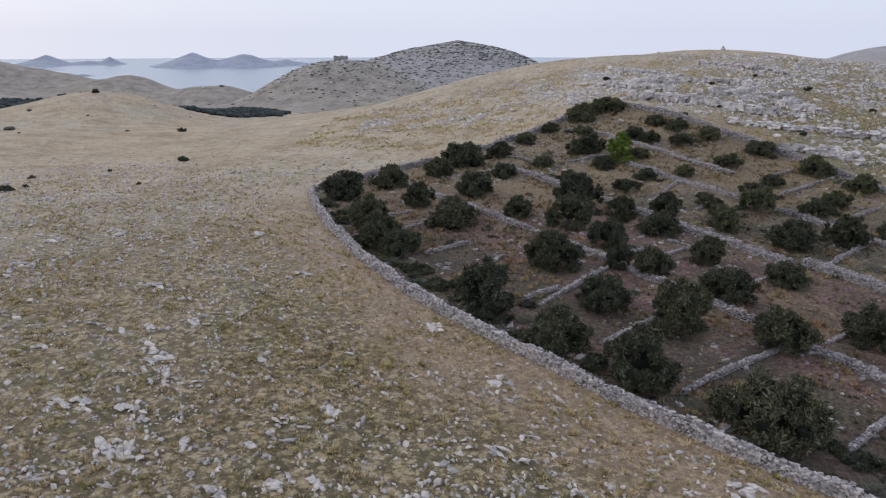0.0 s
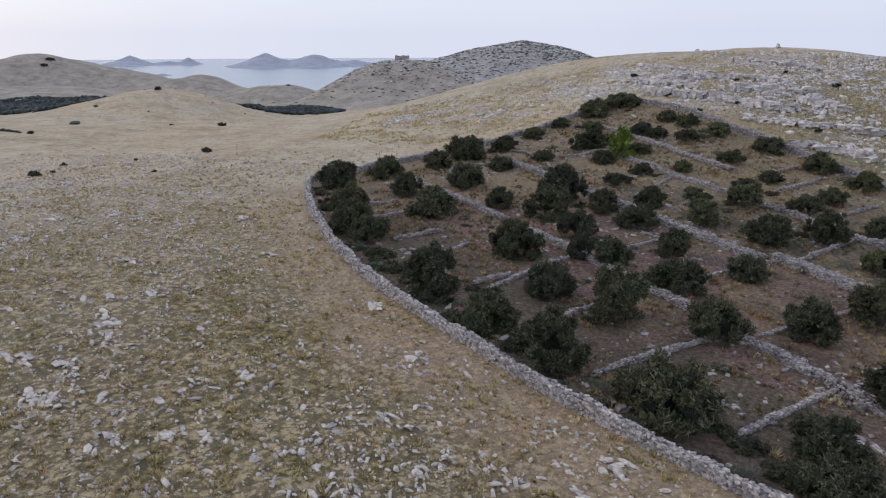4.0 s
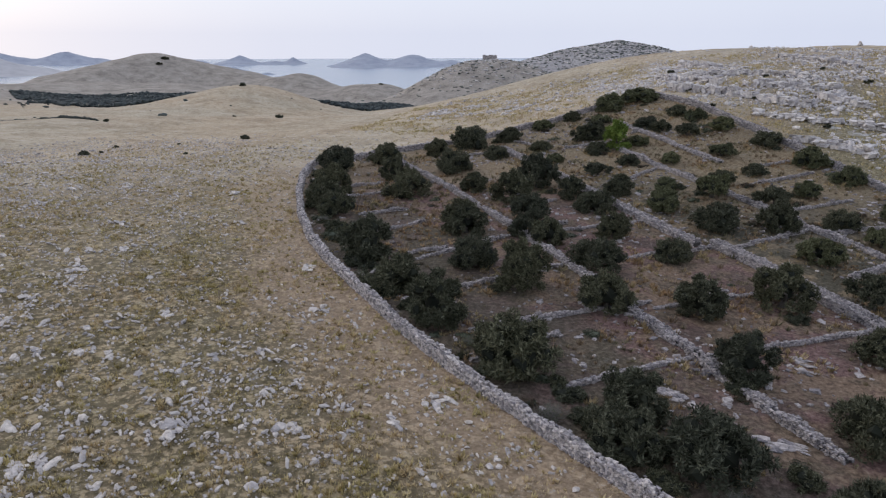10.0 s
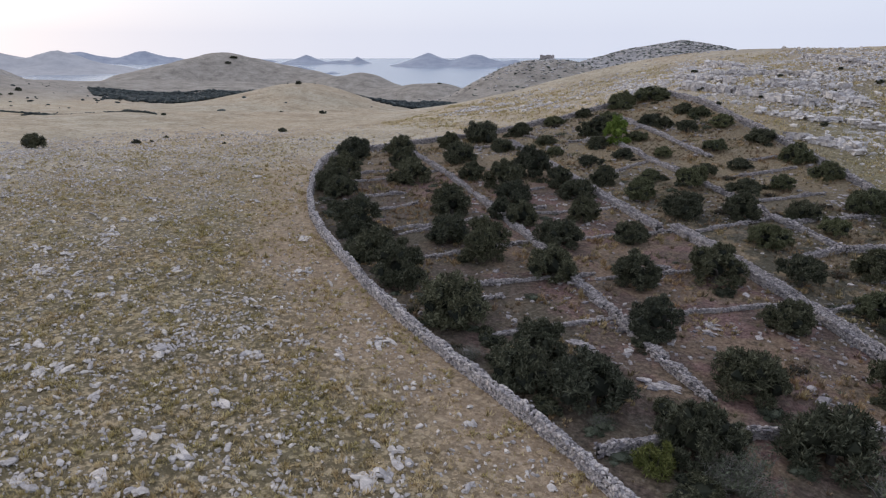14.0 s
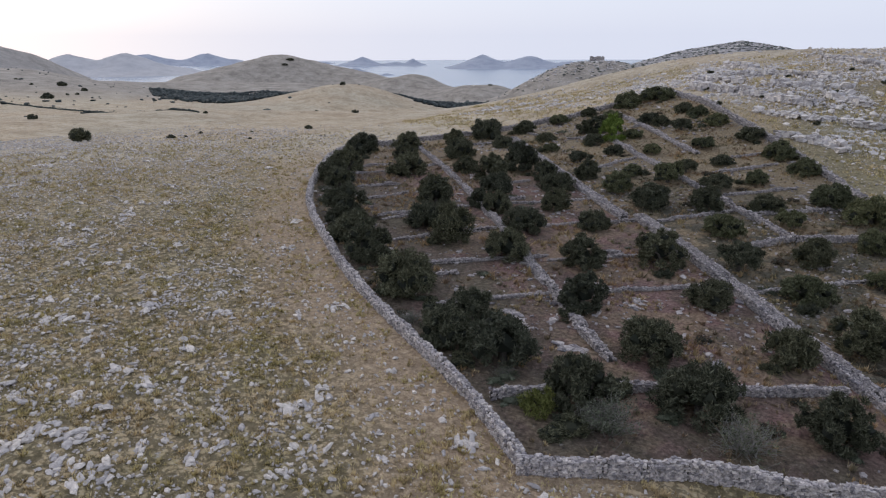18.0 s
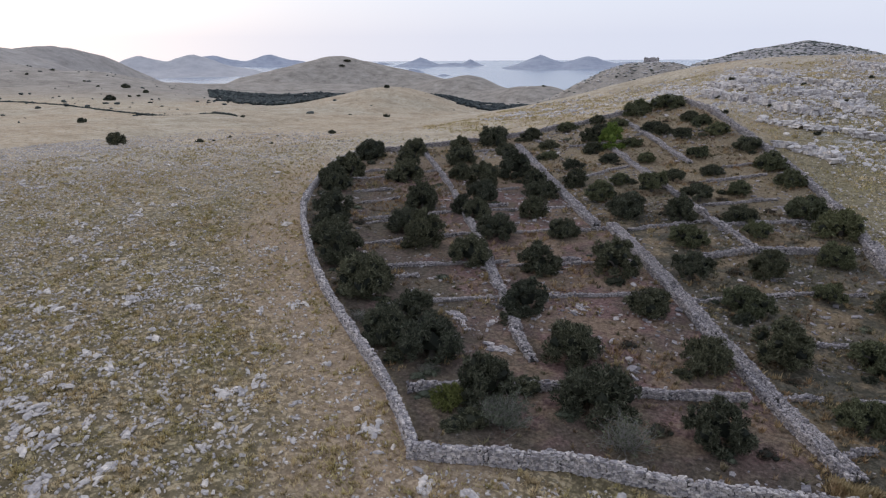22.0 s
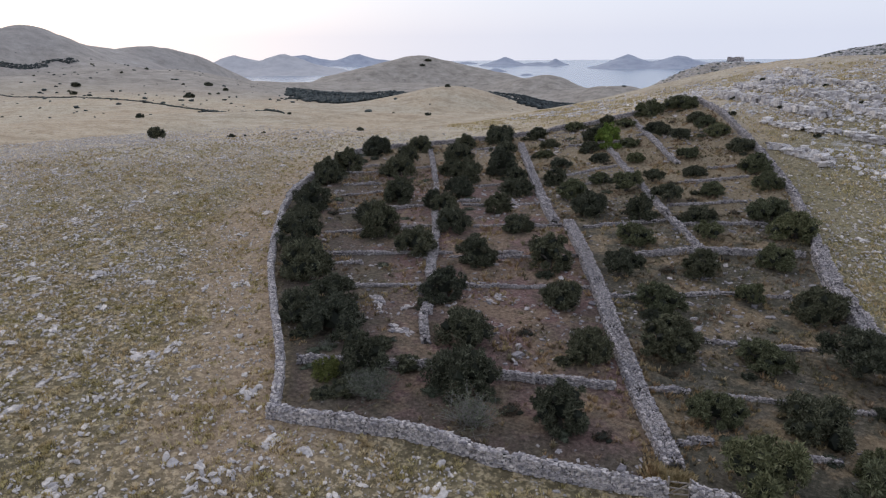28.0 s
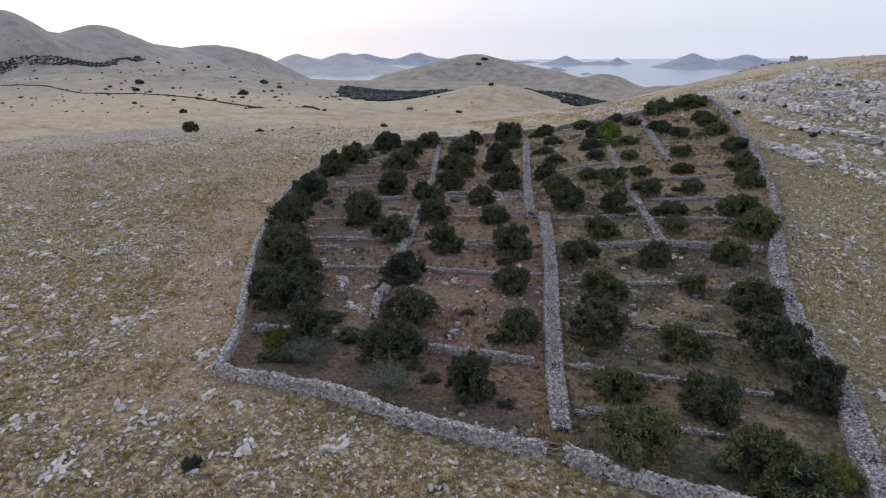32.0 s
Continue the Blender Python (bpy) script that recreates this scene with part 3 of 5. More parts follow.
sea, _v = polar_sheet("sea", (40, -6), np.radians(np.arange(-180, 180, 2.0)), np.concatenate([np.linspace(700, 1800, 8), np.linspace(1900, 4960, 40)]), sea_level, M_SEA)
tagged(sea, "calm pale blue-grey sea under a hazy sky", "sea", kind="structure")

# ---- islands on the horizon ----
def island(name, crests, label, cover=None):
    """crests: x, y, top above the sea, half width, half depth."""
    xs, ys = [c[0] for c in crests], [c[1] for c in crests]
    cx, cy = sum(xs) / len(xs), sum(ys) / len(ys)
    reach = max(math.hypot(c[0] - cx, c[1] - cy) + 2.6 * c[3] for c in crests)
    s = np.linspace(-reach, reach, 90)
    x, y = np.meshgrid(s + cx, s + cy)
    ux, uy = cx / math.hypot(cx, cy), cy / math.hypot(cx, cy)
    z = np.full(x.shape, -14.0)
    for a, b, top, w, d in crests:
        along, across = (x - a) * uy - (y - b) * ux, (x - a) * ux + (y - b) * uy
        q = np.sqrt((along / w) ** 2 + (across / d) ** 2)
        z = np.maximum(z, (top + 14) * np.exp(-0.95 * q ** 1.25) - 14)
    z = z + fbm(x, y, 110, 5, 31) * (1.8 + 0.10 * np.clip(z + 14, 0, 60)) + sea_level(x, y)
    n = len(s)
    i, j = np.meshgrid(np.arange(n - 1), np.arange(n - 1), indexing="ij")
    f = np.stack([i * n + j, i * n + j + 1, (i + 1) * n + j + 1, (i + 1) * n + j], -1).reshape(-1, 4)
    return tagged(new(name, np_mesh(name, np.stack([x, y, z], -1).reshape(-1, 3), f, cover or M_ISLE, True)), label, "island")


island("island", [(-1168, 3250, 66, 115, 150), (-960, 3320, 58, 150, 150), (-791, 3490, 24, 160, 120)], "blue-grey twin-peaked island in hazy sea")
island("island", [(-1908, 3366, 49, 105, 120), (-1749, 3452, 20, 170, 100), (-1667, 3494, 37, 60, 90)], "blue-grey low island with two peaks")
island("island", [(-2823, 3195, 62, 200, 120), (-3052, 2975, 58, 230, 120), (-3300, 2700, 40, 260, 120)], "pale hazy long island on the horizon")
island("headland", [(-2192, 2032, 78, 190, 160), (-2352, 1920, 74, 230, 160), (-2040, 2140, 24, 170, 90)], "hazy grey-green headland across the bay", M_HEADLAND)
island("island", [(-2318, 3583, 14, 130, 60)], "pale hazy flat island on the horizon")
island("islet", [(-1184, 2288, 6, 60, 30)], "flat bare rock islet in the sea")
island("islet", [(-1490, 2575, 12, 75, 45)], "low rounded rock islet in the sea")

# ---- stones ----
CUBE = np.array([(a, b, c) for a in (-1, 1) for b in (-1, 1) for c in (-1, 1)], float) * 0.5
CUBE_F = np.array([(0, 1, 3, 2), (4, 6, 7, 5), (0, 4, 5, 1), (2, 3, 7, 6), (0, 2, 6, 4), (1, 5, 7, 3)])
_bm = bmesh.new()
bmesh.ops.create_icosphere(_bm, subdivisions=1, radius=0.5)
_bm.verts.ensure_lookup_table()
ICO = np.array([v.co[:] for v in _bm.verts])
ICO_F = np.array([[v.index for v in f.verts] for f in _bm.faces])
_bm.free()


def shapes(base, count, wobble, seed, flatten=1.0):
    g = np.random.default_rng(seed)
    s = base[None] + g.uniform(-wobble, wobble, (count,) + base.shape)
    s[:, :, 2] *= flatten
    return s


PILLOW = CUBE.copy()
PILLOW[PILLOW[:, 2] > 0, :2] *= 0.62
BLOCKS = shapes(CUBE, 24, 0.17, 1)
SHARDS = shapes(ICO, 24, 0.21, 4, 0.9)
LUMPS = shapes(ICO, 16, 0.15, 2, 0.85)
_bm = bmesh.new()
bmesh.ops.create_icosphere(_bm, subdivisions=2, radius=0.5)
_bm.verts.ensure_lookup_table()
BALL = np.array([v.co[:] for v in _bm.verts])
BALL_F = np.array([[v.index for v in f.verts] for f in _bm.faces])
_bm.free()
# worn boulders: lumpy, with flat hollows
WORN = shapes(BALL, 24, 0.105, 8) * (1 + 0.32 * np.sin(BALL[None] * 5.0 + np.random.default_rng(3).uniform(0, 6.28, (24, 1, 3))))


def scatter(kinds, faces, pos, size, yaw, tilt=0.25, g=rng):
    """Many stones in one array: pos (n,3), size (n,3), yaw (n)."""
    n = len(pos)
    v = kinds[g.integers(0, len(kinds), n)] * size[:, None, :]
    tx, ty = g.uniform(-tilt, tilt, n), g.uniform(-tilt, tilt, n)
    z = v[..., 2] + v[..., 0] * tx[:, None] + v[..., 1] * ty[:, None]
    x = v[..., 0] - v[..., 2] * tx[:, None]
    y = v[..., 1] - v[..., 2] * ty[:, None]
    c, s = np.cos(yaw)[:, None], np.sin(yaw)[:, None]
    out = np.stack([x * c - y * s, x * s + y * c, z], -1) + pos[:, None, :]
    k = kinds.shape[1]
    return out.reshape(-1, 3), (faces[None] + (np.arange(n) * k)[:, None, None]).reshape(-1, faces.shape[1])


def child(name, me, parent, label=""):
    ob = new(name, me)
    ob.parent = parent
    if label:
        ob["label"] = label
    return ob


def resample(line, step):
    p = np.array(line, float)
    # round the corners of the plan a little, keep the ends
    for _ in range(2):
        q = np.empty((2 * len(p), 2))
        q[0::2], q[1::2] = np.vstack([p[:1], 0.75 * p[:-1] + 0.25 * p[1:]]), np.vstack([0.25 * p[:-1] + 0.75 * p[1:], p[-1:]])
        p = q
    d = np.concatenate([[0], np.cumsum(np.hypot(*np.diff(p, axis=0).T))])
    s = np.linspace(0, d[-1], max(2, int(round(d[-1] / step)) + 1))
    pts = np.stack([np.interp(s, d, p[:, 0]), np.interp(s, d, p[:, 1])], -1)
    t = np.gradient(pts, axis=0)
    t /= np.maximum(np.hypot(t[:, 0], t[:, 1])[:, None], 1e-9)
    return pts, t, d[-1]


def dry_wall(line, tall, wide, label, stone=0.22, seed=0, singles=0, near=(45, 10), category="wall", group="", name="dry_stone_wall", mat_=None, pale=False):
    g = np.random.default_rng(100 + seed)
    base = new(name)
    x0, y0 = line[0]
    base.location = (x0, y0, float(height(x0, y0)))
    tagged(base, label, category, group)
    off = np.array(base.location)
    pts, t, length = resample(line, 0.5)
    nrm = np.stack([-t[:, 1], t[:, 0]], -1)
    z = height(pts[:, 0], pts[:, 1])
    crest = tall * np.clip(1 + (0.16 if tall > 0.45 else 0.55) * fbm(pts[:, 0], pts[:, 1], 2.2, 3, seed), 0.35, 1.5)
    # rubble core, darkened so the gaps between stones hold painted shade
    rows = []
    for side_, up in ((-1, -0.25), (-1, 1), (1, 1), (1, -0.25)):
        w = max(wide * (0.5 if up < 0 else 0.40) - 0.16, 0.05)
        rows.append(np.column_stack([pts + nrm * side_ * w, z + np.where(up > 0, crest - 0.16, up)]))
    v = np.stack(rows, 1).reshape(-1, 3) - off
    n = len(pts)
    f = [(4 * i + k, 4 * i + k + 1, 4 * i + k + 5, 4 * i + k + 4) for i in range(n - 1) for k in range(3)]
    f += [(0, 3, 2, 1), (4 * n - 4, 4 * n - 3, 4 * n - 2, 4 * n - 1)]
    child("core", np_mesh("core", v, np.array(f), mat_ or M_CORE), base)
    # laid stones: two faces in courses, and a rubble top
    P, S, Y = [], [], []
    courses = max(1, int(round(tall / (stone * 0.72))))

    def lay(u, across, lift, size):
        x = np.interp(u, np.linspace(0, length, n), pts[:, 0])
        y = np.interp(u, np.linspace(0, length, n), pts[:, 1])
        nx, ny = np.interp(u, np.linspace(0, length, n), nrm[:, 0]), np.interp(u, np.linspace(0, length, n), nrm[:, 1])
        cr = np.interp(u, np.linspace(0, length, n), crest)
        px, py = x + nx * across, y + ny * across
        P.append(np.column_stack([px, py, height(x, y) + cr * lift]))
        S.append(size)
        Y.append(np.arctan2(-nx, ny) + g.normal(0, 0.25, len(u)))
    for side_ in (-1, 1):
        for c in range(courses):
            m = max(2, int(length / (stone * 1.12)))
            u = np.clip((np.arange(m) + 0.5 * (c % 2) + g.uniform(0.3, 0.8, m)) / m, 0, 1) * length
            lift = (c + 0.5 + g.uniform(-0.12, 0.12, m)) / courses * 0.94
            across = side_ * (wide * (0.5 - 0.10 * lift) - stone * 0.32 + g.normal(0, 0.035, m))
            k = g.uniform(0.72, 1.22, (m, 1)) * g.uniform(0.85, 1.15, (m, 3)) * stone
            lay(u, across, lift, k * (0.98, 0.85, 0.58))
    m = max(3, int(length * max(wide - 0.1, 0.2) / (stone * stone * 1.05)))
    u = g.uniform(0, length, m)
    k = g.uniform(0.5, 1.25, (m, 1)) * g.uniform(0.8, 1.2, (m, 3)) * stone
    across = g.uniform(-0.5, 0.5, m)
    if wide > 1.1:
        # a second, finer layer packs the middle
        u, across, k = np.tile(u, 2)[::-1], np.concatenate([across, g.uniform(-0.42, 0.42, m)]), np.concatenate([k, 0.8 * k])
        m = len(u)
        k = k * np.where(np.abs(across) > 0.34, 1.15, 0.72)[:, None]
    lay(u, across * wide * 0.86, 1.0 + g.normal(-0.03, 0.05, m) / max(tall, 0.4), k * (1.15, 0.8, 0.6))
    P, S, Y = np.concatenate(P), np.concatenate(S), np.concatenate(Y)
    order = np.argsort(np.hypot(P[:, 0] - near[0], P[:, 1] - near[1]))
    single, rest = order[:singles], order[singles:]
    if len(rest):
        v, f = scatter(BLOCKS, CUBE_F, P[rest] - off, S[rest], Y[rest], 0.3, g)
        ob = child("stones", np_mesh("stones", v, f, mat_ or (M_PALE if pale else M_STONE)), base)
        tagged(ob, kind="stuff")
    for k in single:
        meshes = PALE_MESHES if pale else STONE_MESHES
        ob = child("stone", meshes[int(k) % len(meshes)], base)
        ob.matrix_basis = Matrix.Translation(Vector(P[k] - off)) @ Euler((g.uniform(-0.3, 0.3), g.uniform(-0.3, 0.3), Y[k])).to_matrix().to_4x4() @ Matrix.Diagonal((*S[k], 1))
    return base


STONE_MESHES = [np_mesh("stone", b, CUBE_F, M_STONE) for b in BLOCKS[:12]]
PALE_MESHES = [np_mesh("stone", b, CUBE_F, M_PALE) for b in BLOCKS[:12]]

dry_wall([(35.7, 16.75)] + FRONT_WALL, 0.97, 0.56, "grey dry-stone boundary wall along the grove front", 0.20, 1, 300, (45, 15), group="enclosure walls", pale=True)
dry_wall(FRONT_WALL_EAST, 1.0, 0.7, "grey dry-stone boundary wall east of the gate", 0.20, 2, 120, (65, 15), group="enclosure walls", pale=True)
dry_wall(LEFT_WALL, 0.85, 0.58, "long curved grey dry-stone wall beside dry pasture", 0.19, 3, 300, (25, 18), group="enclosure walls", pale=True)
dry_wall(TOP_WALL, 0.75, 0.7, "grey dry-stone wall along the upper grove edge", 0.25, 4, group="enclosure walls")
dry_wall(RIGHT_WALL, 0.8, 0.75, "grey dry-stone wall below a rocky slope", 0.28, 5, group="enclosure walls")
dry_wall(RIGHT_WALL_LOW, 1.0, 1.5, "broad grey rubble wall at the grove side", 0.21, 6, 60, (75, 30), group="enclosure walls")
dry_wall([(59.8, 27.7), (57.7, 30.7), (53.1, 37.4), (47.1, 46.8), (42.6, 54.1), (38.5, 59.6), (34.9, 64.8)], 0.65, 1.38, "broad flat-topped rubble wall dividing the grove", 0.165, 7, 300, (58, 25), group="dividing walls")
dry_wall([(33.3, 64.3), (28.9, 70.1), (21.9, 80.4), (15.8, 89.4), (9.9, 98.3), (7.6, 102.0)], 0.55, 1.15, "broad rubble wall dividing the upper grove", 0.20, 8, group="dividing walls")
dry_wall([(-6.9, 93.4), (7.1, 75.8), (12.9, 68.1), (21.4, 55.3), (28.9, 46.0), (33.4, 37.1), (38.0, 31.5)], 0.42, 0.75, "low dry-stone wall running up the grove", 0.18, 9, group="dividing walls")
dry_wall([(24.6, 101.0), (32.6, 89.8), (38.4, 81.0), (42.1, 75.7), (47.1, 69.2), (51.1, 63.9)], 0.42, 0.85, "low zigzag dry-stone wall between terraces", 0.20, 10, group="dividing walls")
dry_wall([(22.4, 119.1), (32.8, 102.4), (38.8, 93.9)], 0.32, 0.9, "low pale dry-stone wall in the upper grove", 0.24, 11, group="dividing walls")
WEST_TERRACES = [
    [(-2.5, 65.0), (2.3, 68.4)],
    [(1.6, 59.9), (5.3, 64.7)],
    [(7.4, 53.7), (15.3, 62.7)],
    [(19.1, 65.0), (28.0, 70.1)],
    [(11.2, 47.1), (20.8, 55.5)],
    [(25.3, 58.2), (34.5, 63.8)],
    [(15.2, 40.6), (19.5, 43.9), (26.2, 48.4)],
    [(28.6, 48.4), (33.5, 51.9), (41.2, 56.4)],
    [(22.6, 34.6), (25.4, 36.9), (31.2, 41.6)],
    [(32.4, 41.7), (37.0, 44.8), (45.6, 50.0)],
    [(55.8, 36.2), (57.8, 37.4)],
    [(59.4, 31.2), (60.9, 32.0)],
    [(31.9, 23.0), (34.9, 25.4), (38.6, 27.6), (42.1, 29.4), (47.2, 31.2), (50.3, 32.8), (53.2, 34.4)],
]
EAST_TERRACES = [
    [(29.4, 80.8), (32.5, 83.4)],
    [(25.1, 83.8), (30.4, 91.2)],
    [(41.2, 85.6), (49.5, 90.8)],
    [(43.0, 76.3), (51.5, 81.2)],
    [(36.9, 64.5), (44.7, 71.0)],
    [(45.9, 70.1), (56.3, 75.3)],
    [(45.4, 58.9), (50.9, 64.0)],
    [(51.1, 63.8), (55.3, 65.3), (60.5, 67.6)],
    [(46.6, 48.7), (55.2, 55.1)],
    [(55.3, 55.1), (61.0, 57.6)],
    [(56.3, 45.1), (64.8, 49.4)],
    [(55.2, 35.8), (57.1, 37.1)],
    [(60.0, 38.5), (69.7, 42.1)],
    [(65.4, 33.5), (68.0, 34.9)],
    [(59.0, 30.6), (59.8, 31.2)],
]
SMALL_TERRACES = [
    [(16.1, 99.6), (8.9, 106.5)],
    [(17.3, 101.5), (25.4, 104.9)],
    [(43.3, 92.6), (47.4, 94.9)],
    [(27.0, 108.2), (28.5, 109.7)],
    [(-7.4, 70.7), (-0.2, 77.0)],
    [(-8.4, 75.9), (-4.5, 79.4)],
    [(6.3, 54.8), (9.6, 57.3)],
    [(15.2, 73.2), (18.4, 76.3)],
    [(17.7, 65.9), (20.3, 67.9)],
    [(1.7, 96.3), (6.4, 99.5)],
    [(0.3, 79.4), (2.4, 81.3)],
    [(18.4, 39.8), (21.7, 42.0)],
    [(26.7, 48.5), (28.3, 49.5)],
    [(32.4, 52.3), (34.8, 53.7)],
]
TERRACES = WEST_TERRACES + EAST_TERRACES + SMALL_TERRACES
for i, line in enumerate(TERRACES):
    heavy = i in (12, 19, 20)
    dry_wall(line, 0.62 if heavy else 0.30, 0.48 if heavy else 0.34, "tall dry-stone terrace wall across the grove" if heavy else "low dry-stone terrace wall across the grove", 0.17, 30 + i, group="terrace walls")

# ---- olive trees ----
def tube(points, radii_, sides=7):
    v, f = [], []
    for k, (p, r) in enumerate(zip(points, radii_)):
        d = (Vector(points[min(k + 1, len(points) - 1)]) - Vector(points[max(k - 1, 0)])).normalized()
        a = d.orthogonal().normalized()
        b = d.cross(a)
        for s in range(sides):
            w = 2 * math.pi * s / sides
            v.append(Vector(p) + (a * math.cos(w) + b * math.sin(w)) * r)
    for k in range(len(points) - 1):
        for s in range(sides):
            f.append((k * sides + s, k * sides + (s + 1) % sides, (k + 1) * sides + (s + 1) % sides, (k + 1) * sides + s))
    return np.array([q[:] for q in v]), np.array(f)


def leaf_cloud(centres, radii3, count, size, g, long=2.1):
    """Leaf sprays on and under the skin of several lobes."""
    vol = np.array([r[0] * r[1] + r[0] * r[2] for r in radii3])
    pick = g.choice(len(centres), count, p=vol / vol.sum())
    d = g.normal(size=(count, 3))
    d /= np.linalg.norm(d, axis=1)[:, None]
    depth = 1.30 - 0.74 * g.random(count) ** 1.1
    p = centres[pick] + d * radii3[pick] * depth[:, None]
    keep = p[:, 2] > 0.12
    p, d = p[keep], d[keep]
    n = len(p)
    out = d + 0.55 * g.normal(size=(n, 3)) + (0, 0, 0.25)
    out /= np.linalg.norm(out, axis=1)[:, None]
    wide = np.cross(out, g.normal(size=(n, 3)))
    wide /= np.linalg.norm(wide, axis=1)[:, None]
    s = size * g.uniform(0.6, 1.4, n)[:, None]
    base = p - out * s * 0.5
    v = np.stack([base - wide * s * 0.36, base + wide * s * 0.36, base + out * s * long], 1).reshape(-1, 3)
    return v, np.arange(3 * n).reshape(-1, 3)


def crown_lobes(g, lobes, spread, high, low=0.45, skirt=9):
    """A few big upright masses set unevenly round the trunk, each broken into many small sprays."""
    c, r, core = [], [], []
    masses = max(5, lobes // 2)
    for k in range(masses):
        a = 2.399963 * k + g.uniform(-0.6, 0.6)
        q = math.sqrt((k + 0.25) / masses)
        reach = spread * g.uniform(0.90, 1.14)
        rad = g.uniform(0.40, 0.66) * spread / 1.5
        top = high * (1 - 0.42 * q ** 2.4) * g.uniform(0.80, 1.02)
        up = rad * g.uniform(0.9, 1.35)
        m = np.array((q * reach * math.cos(a), q * reach * math.sin(a), max(top - up, low)))
        core.append((m, (rad, rad, up)))
        for _ in range(10):
            d = g.normal(size=3) + (0, 0, 0.35)
            d /= np.linalg.norm(d)
            s = rad * g.uniform(0.24, 0.46)
            c.append(m + d * (rad, rad, up) * g.uniform(0.78, 1.08))
            r.append((s, s, s * g.uniform(0.8, 1.3)))
    # broken skirt that hangs low, and a shaded middle
    for k in range(skirt):
        a = 2 * math.pi * k / skirt + g.uniform(-0.5, 0.5)
        q = spread * g.uniform(0.5, 0.98)
        rad = g.uniform(0.20, 0.44)
        c.append(np.array((q * math.cos(a), q * math.sin(a), rad * 0.7 + g.uniform(0.05, 0.6))))
        r.append((rad * 1.1, rad * 1.1, rad * 0.9))
    core.append((np.array((0.0, 0.0, max(high * 0.42, low + 0.3))), (spread * 0.80, spread * 0.80, high * (0.34 if skirt else 0.16))))
    return np.array(c), np.array(r), core


def tree_kind(seed, leaf, count=12500, size=0.096, lobes=24, spread=1.38, high=2.75, name="olive_tree", inner=True, low=0.45, skirt=9):
    """A tree about 4 m across, at the origin."""
    g = np.random.default_rng(seed)
    root = new(name)
    lean = g.normal(0, 0.10, 2)
    fork = Vector((lean[0], lean[1], 0.75))
    v, f = tube([(0, 0, -0.35), (lean[0] * 0.4, lean[1] * 0.4, 0.25), fork], (0.27, 0.20, 0.17), 9)
    v += g.normal(0, 0.015, v.shape)
    trunk = child("trunk", np_mesh("trunk", v, f, M_BARK, True), root)
    c, r, core = crown_lobes(g, lobes, spread, high, low, skirt)
    for k in range(4):
        tgt = Vector(core[(2 * k + 1) % len(core)][0])
        midp = fork.lerp(tgt, 0.5) + Vector(g.normal(0, 0.12, 3))
        lv, lf = tube([fork - Vector((0, 0, 0.1)), midp, tgt], (0.11, 0.07, 0.025), 6)
        child("limb", np_mesh("limb", lv, lf, M_BARK, True), trunk)
    lv, lf = leaf_cloud(c, r, count, size, g)
    crown = child("crown", np_mesh("crown", lv, lf, leaf), root)
    # added lobes block the view through; in olives their dark paint is inner shade
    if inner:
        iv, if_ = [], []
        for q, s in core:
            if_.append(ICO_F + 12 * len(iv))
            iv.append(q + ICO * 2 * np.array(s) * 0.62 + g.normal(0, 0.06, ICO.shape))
        child("inner_foliage", np_mesh("inner_foliage", np.concatenate(iv), np.concatenate(if_), M_SHADE_FILL if leaf in (M_LEAF, M_LEAF_OLIVE) else leaf), crown)
    return root


def put_tree(kind, x, y, w, turn, tall=1.0, label="", group="", sink=0.16):
    """w: how wide the crown is, in metres."""
    s = w / 4.0
    m = Matrix.Translation((x, y, float(height(x, y)) - sink)) @ Matrix.Rotation(turn, 4, "Z") @ Matrix.Diagonal((s, s, s * tall, 1))
    ob = copy_thing(kind, m)
    return tagged(ob, label, "tree", group)


OLIVES = [tree_kind(200 + k, M_LEAF, lobes=(24, 20, 28, 22, 26, 18)[k], spread=(1.55, 1.45, 1.62, 1.5, 1.58, 1.42)[k], high=(2.7, 3.0, 2.5, 2.85, 2.6, 3.1)[k]) for k in range(6)]
PALE_OLIVES = [tree_kind(230 + k, M_LEAF_OLIVE, 13000, lobes=22, spread=1.5, high=2.45) for k in range(2)]
OPEN_OLIVES = [tree_kind(240 + k, (M_LEAF, M_LEAF_OLIVE)[k], 10500, lobes=20, spread=1.6, high=2.7, low=1.25, skirt=0) for k in range(2)]
WEST_EDGE = [(-13.4, 85.6, 5.2), (-3.6, 82.1, 3.7), (-7.9, 91.6, 4.5), (-1.4, 97.1, 4.1), (2.1, 103.7, 5.5), (-8.4, 72.5, 4.5), (-6.8, 66.7, 4.5), (-4.8, 64.5, 3.9), (3.0, 53.2, 5.4), (7.9, 46.6, 4.6), (12.6, 41.7, 4.7), (19.1, 36.5, 5.3), (26.1, 29.3, 4.1), (26.7, 32.7, 4.1), (30.9, 28.3, 5.0), (37.2, 24.7, 4.2)]
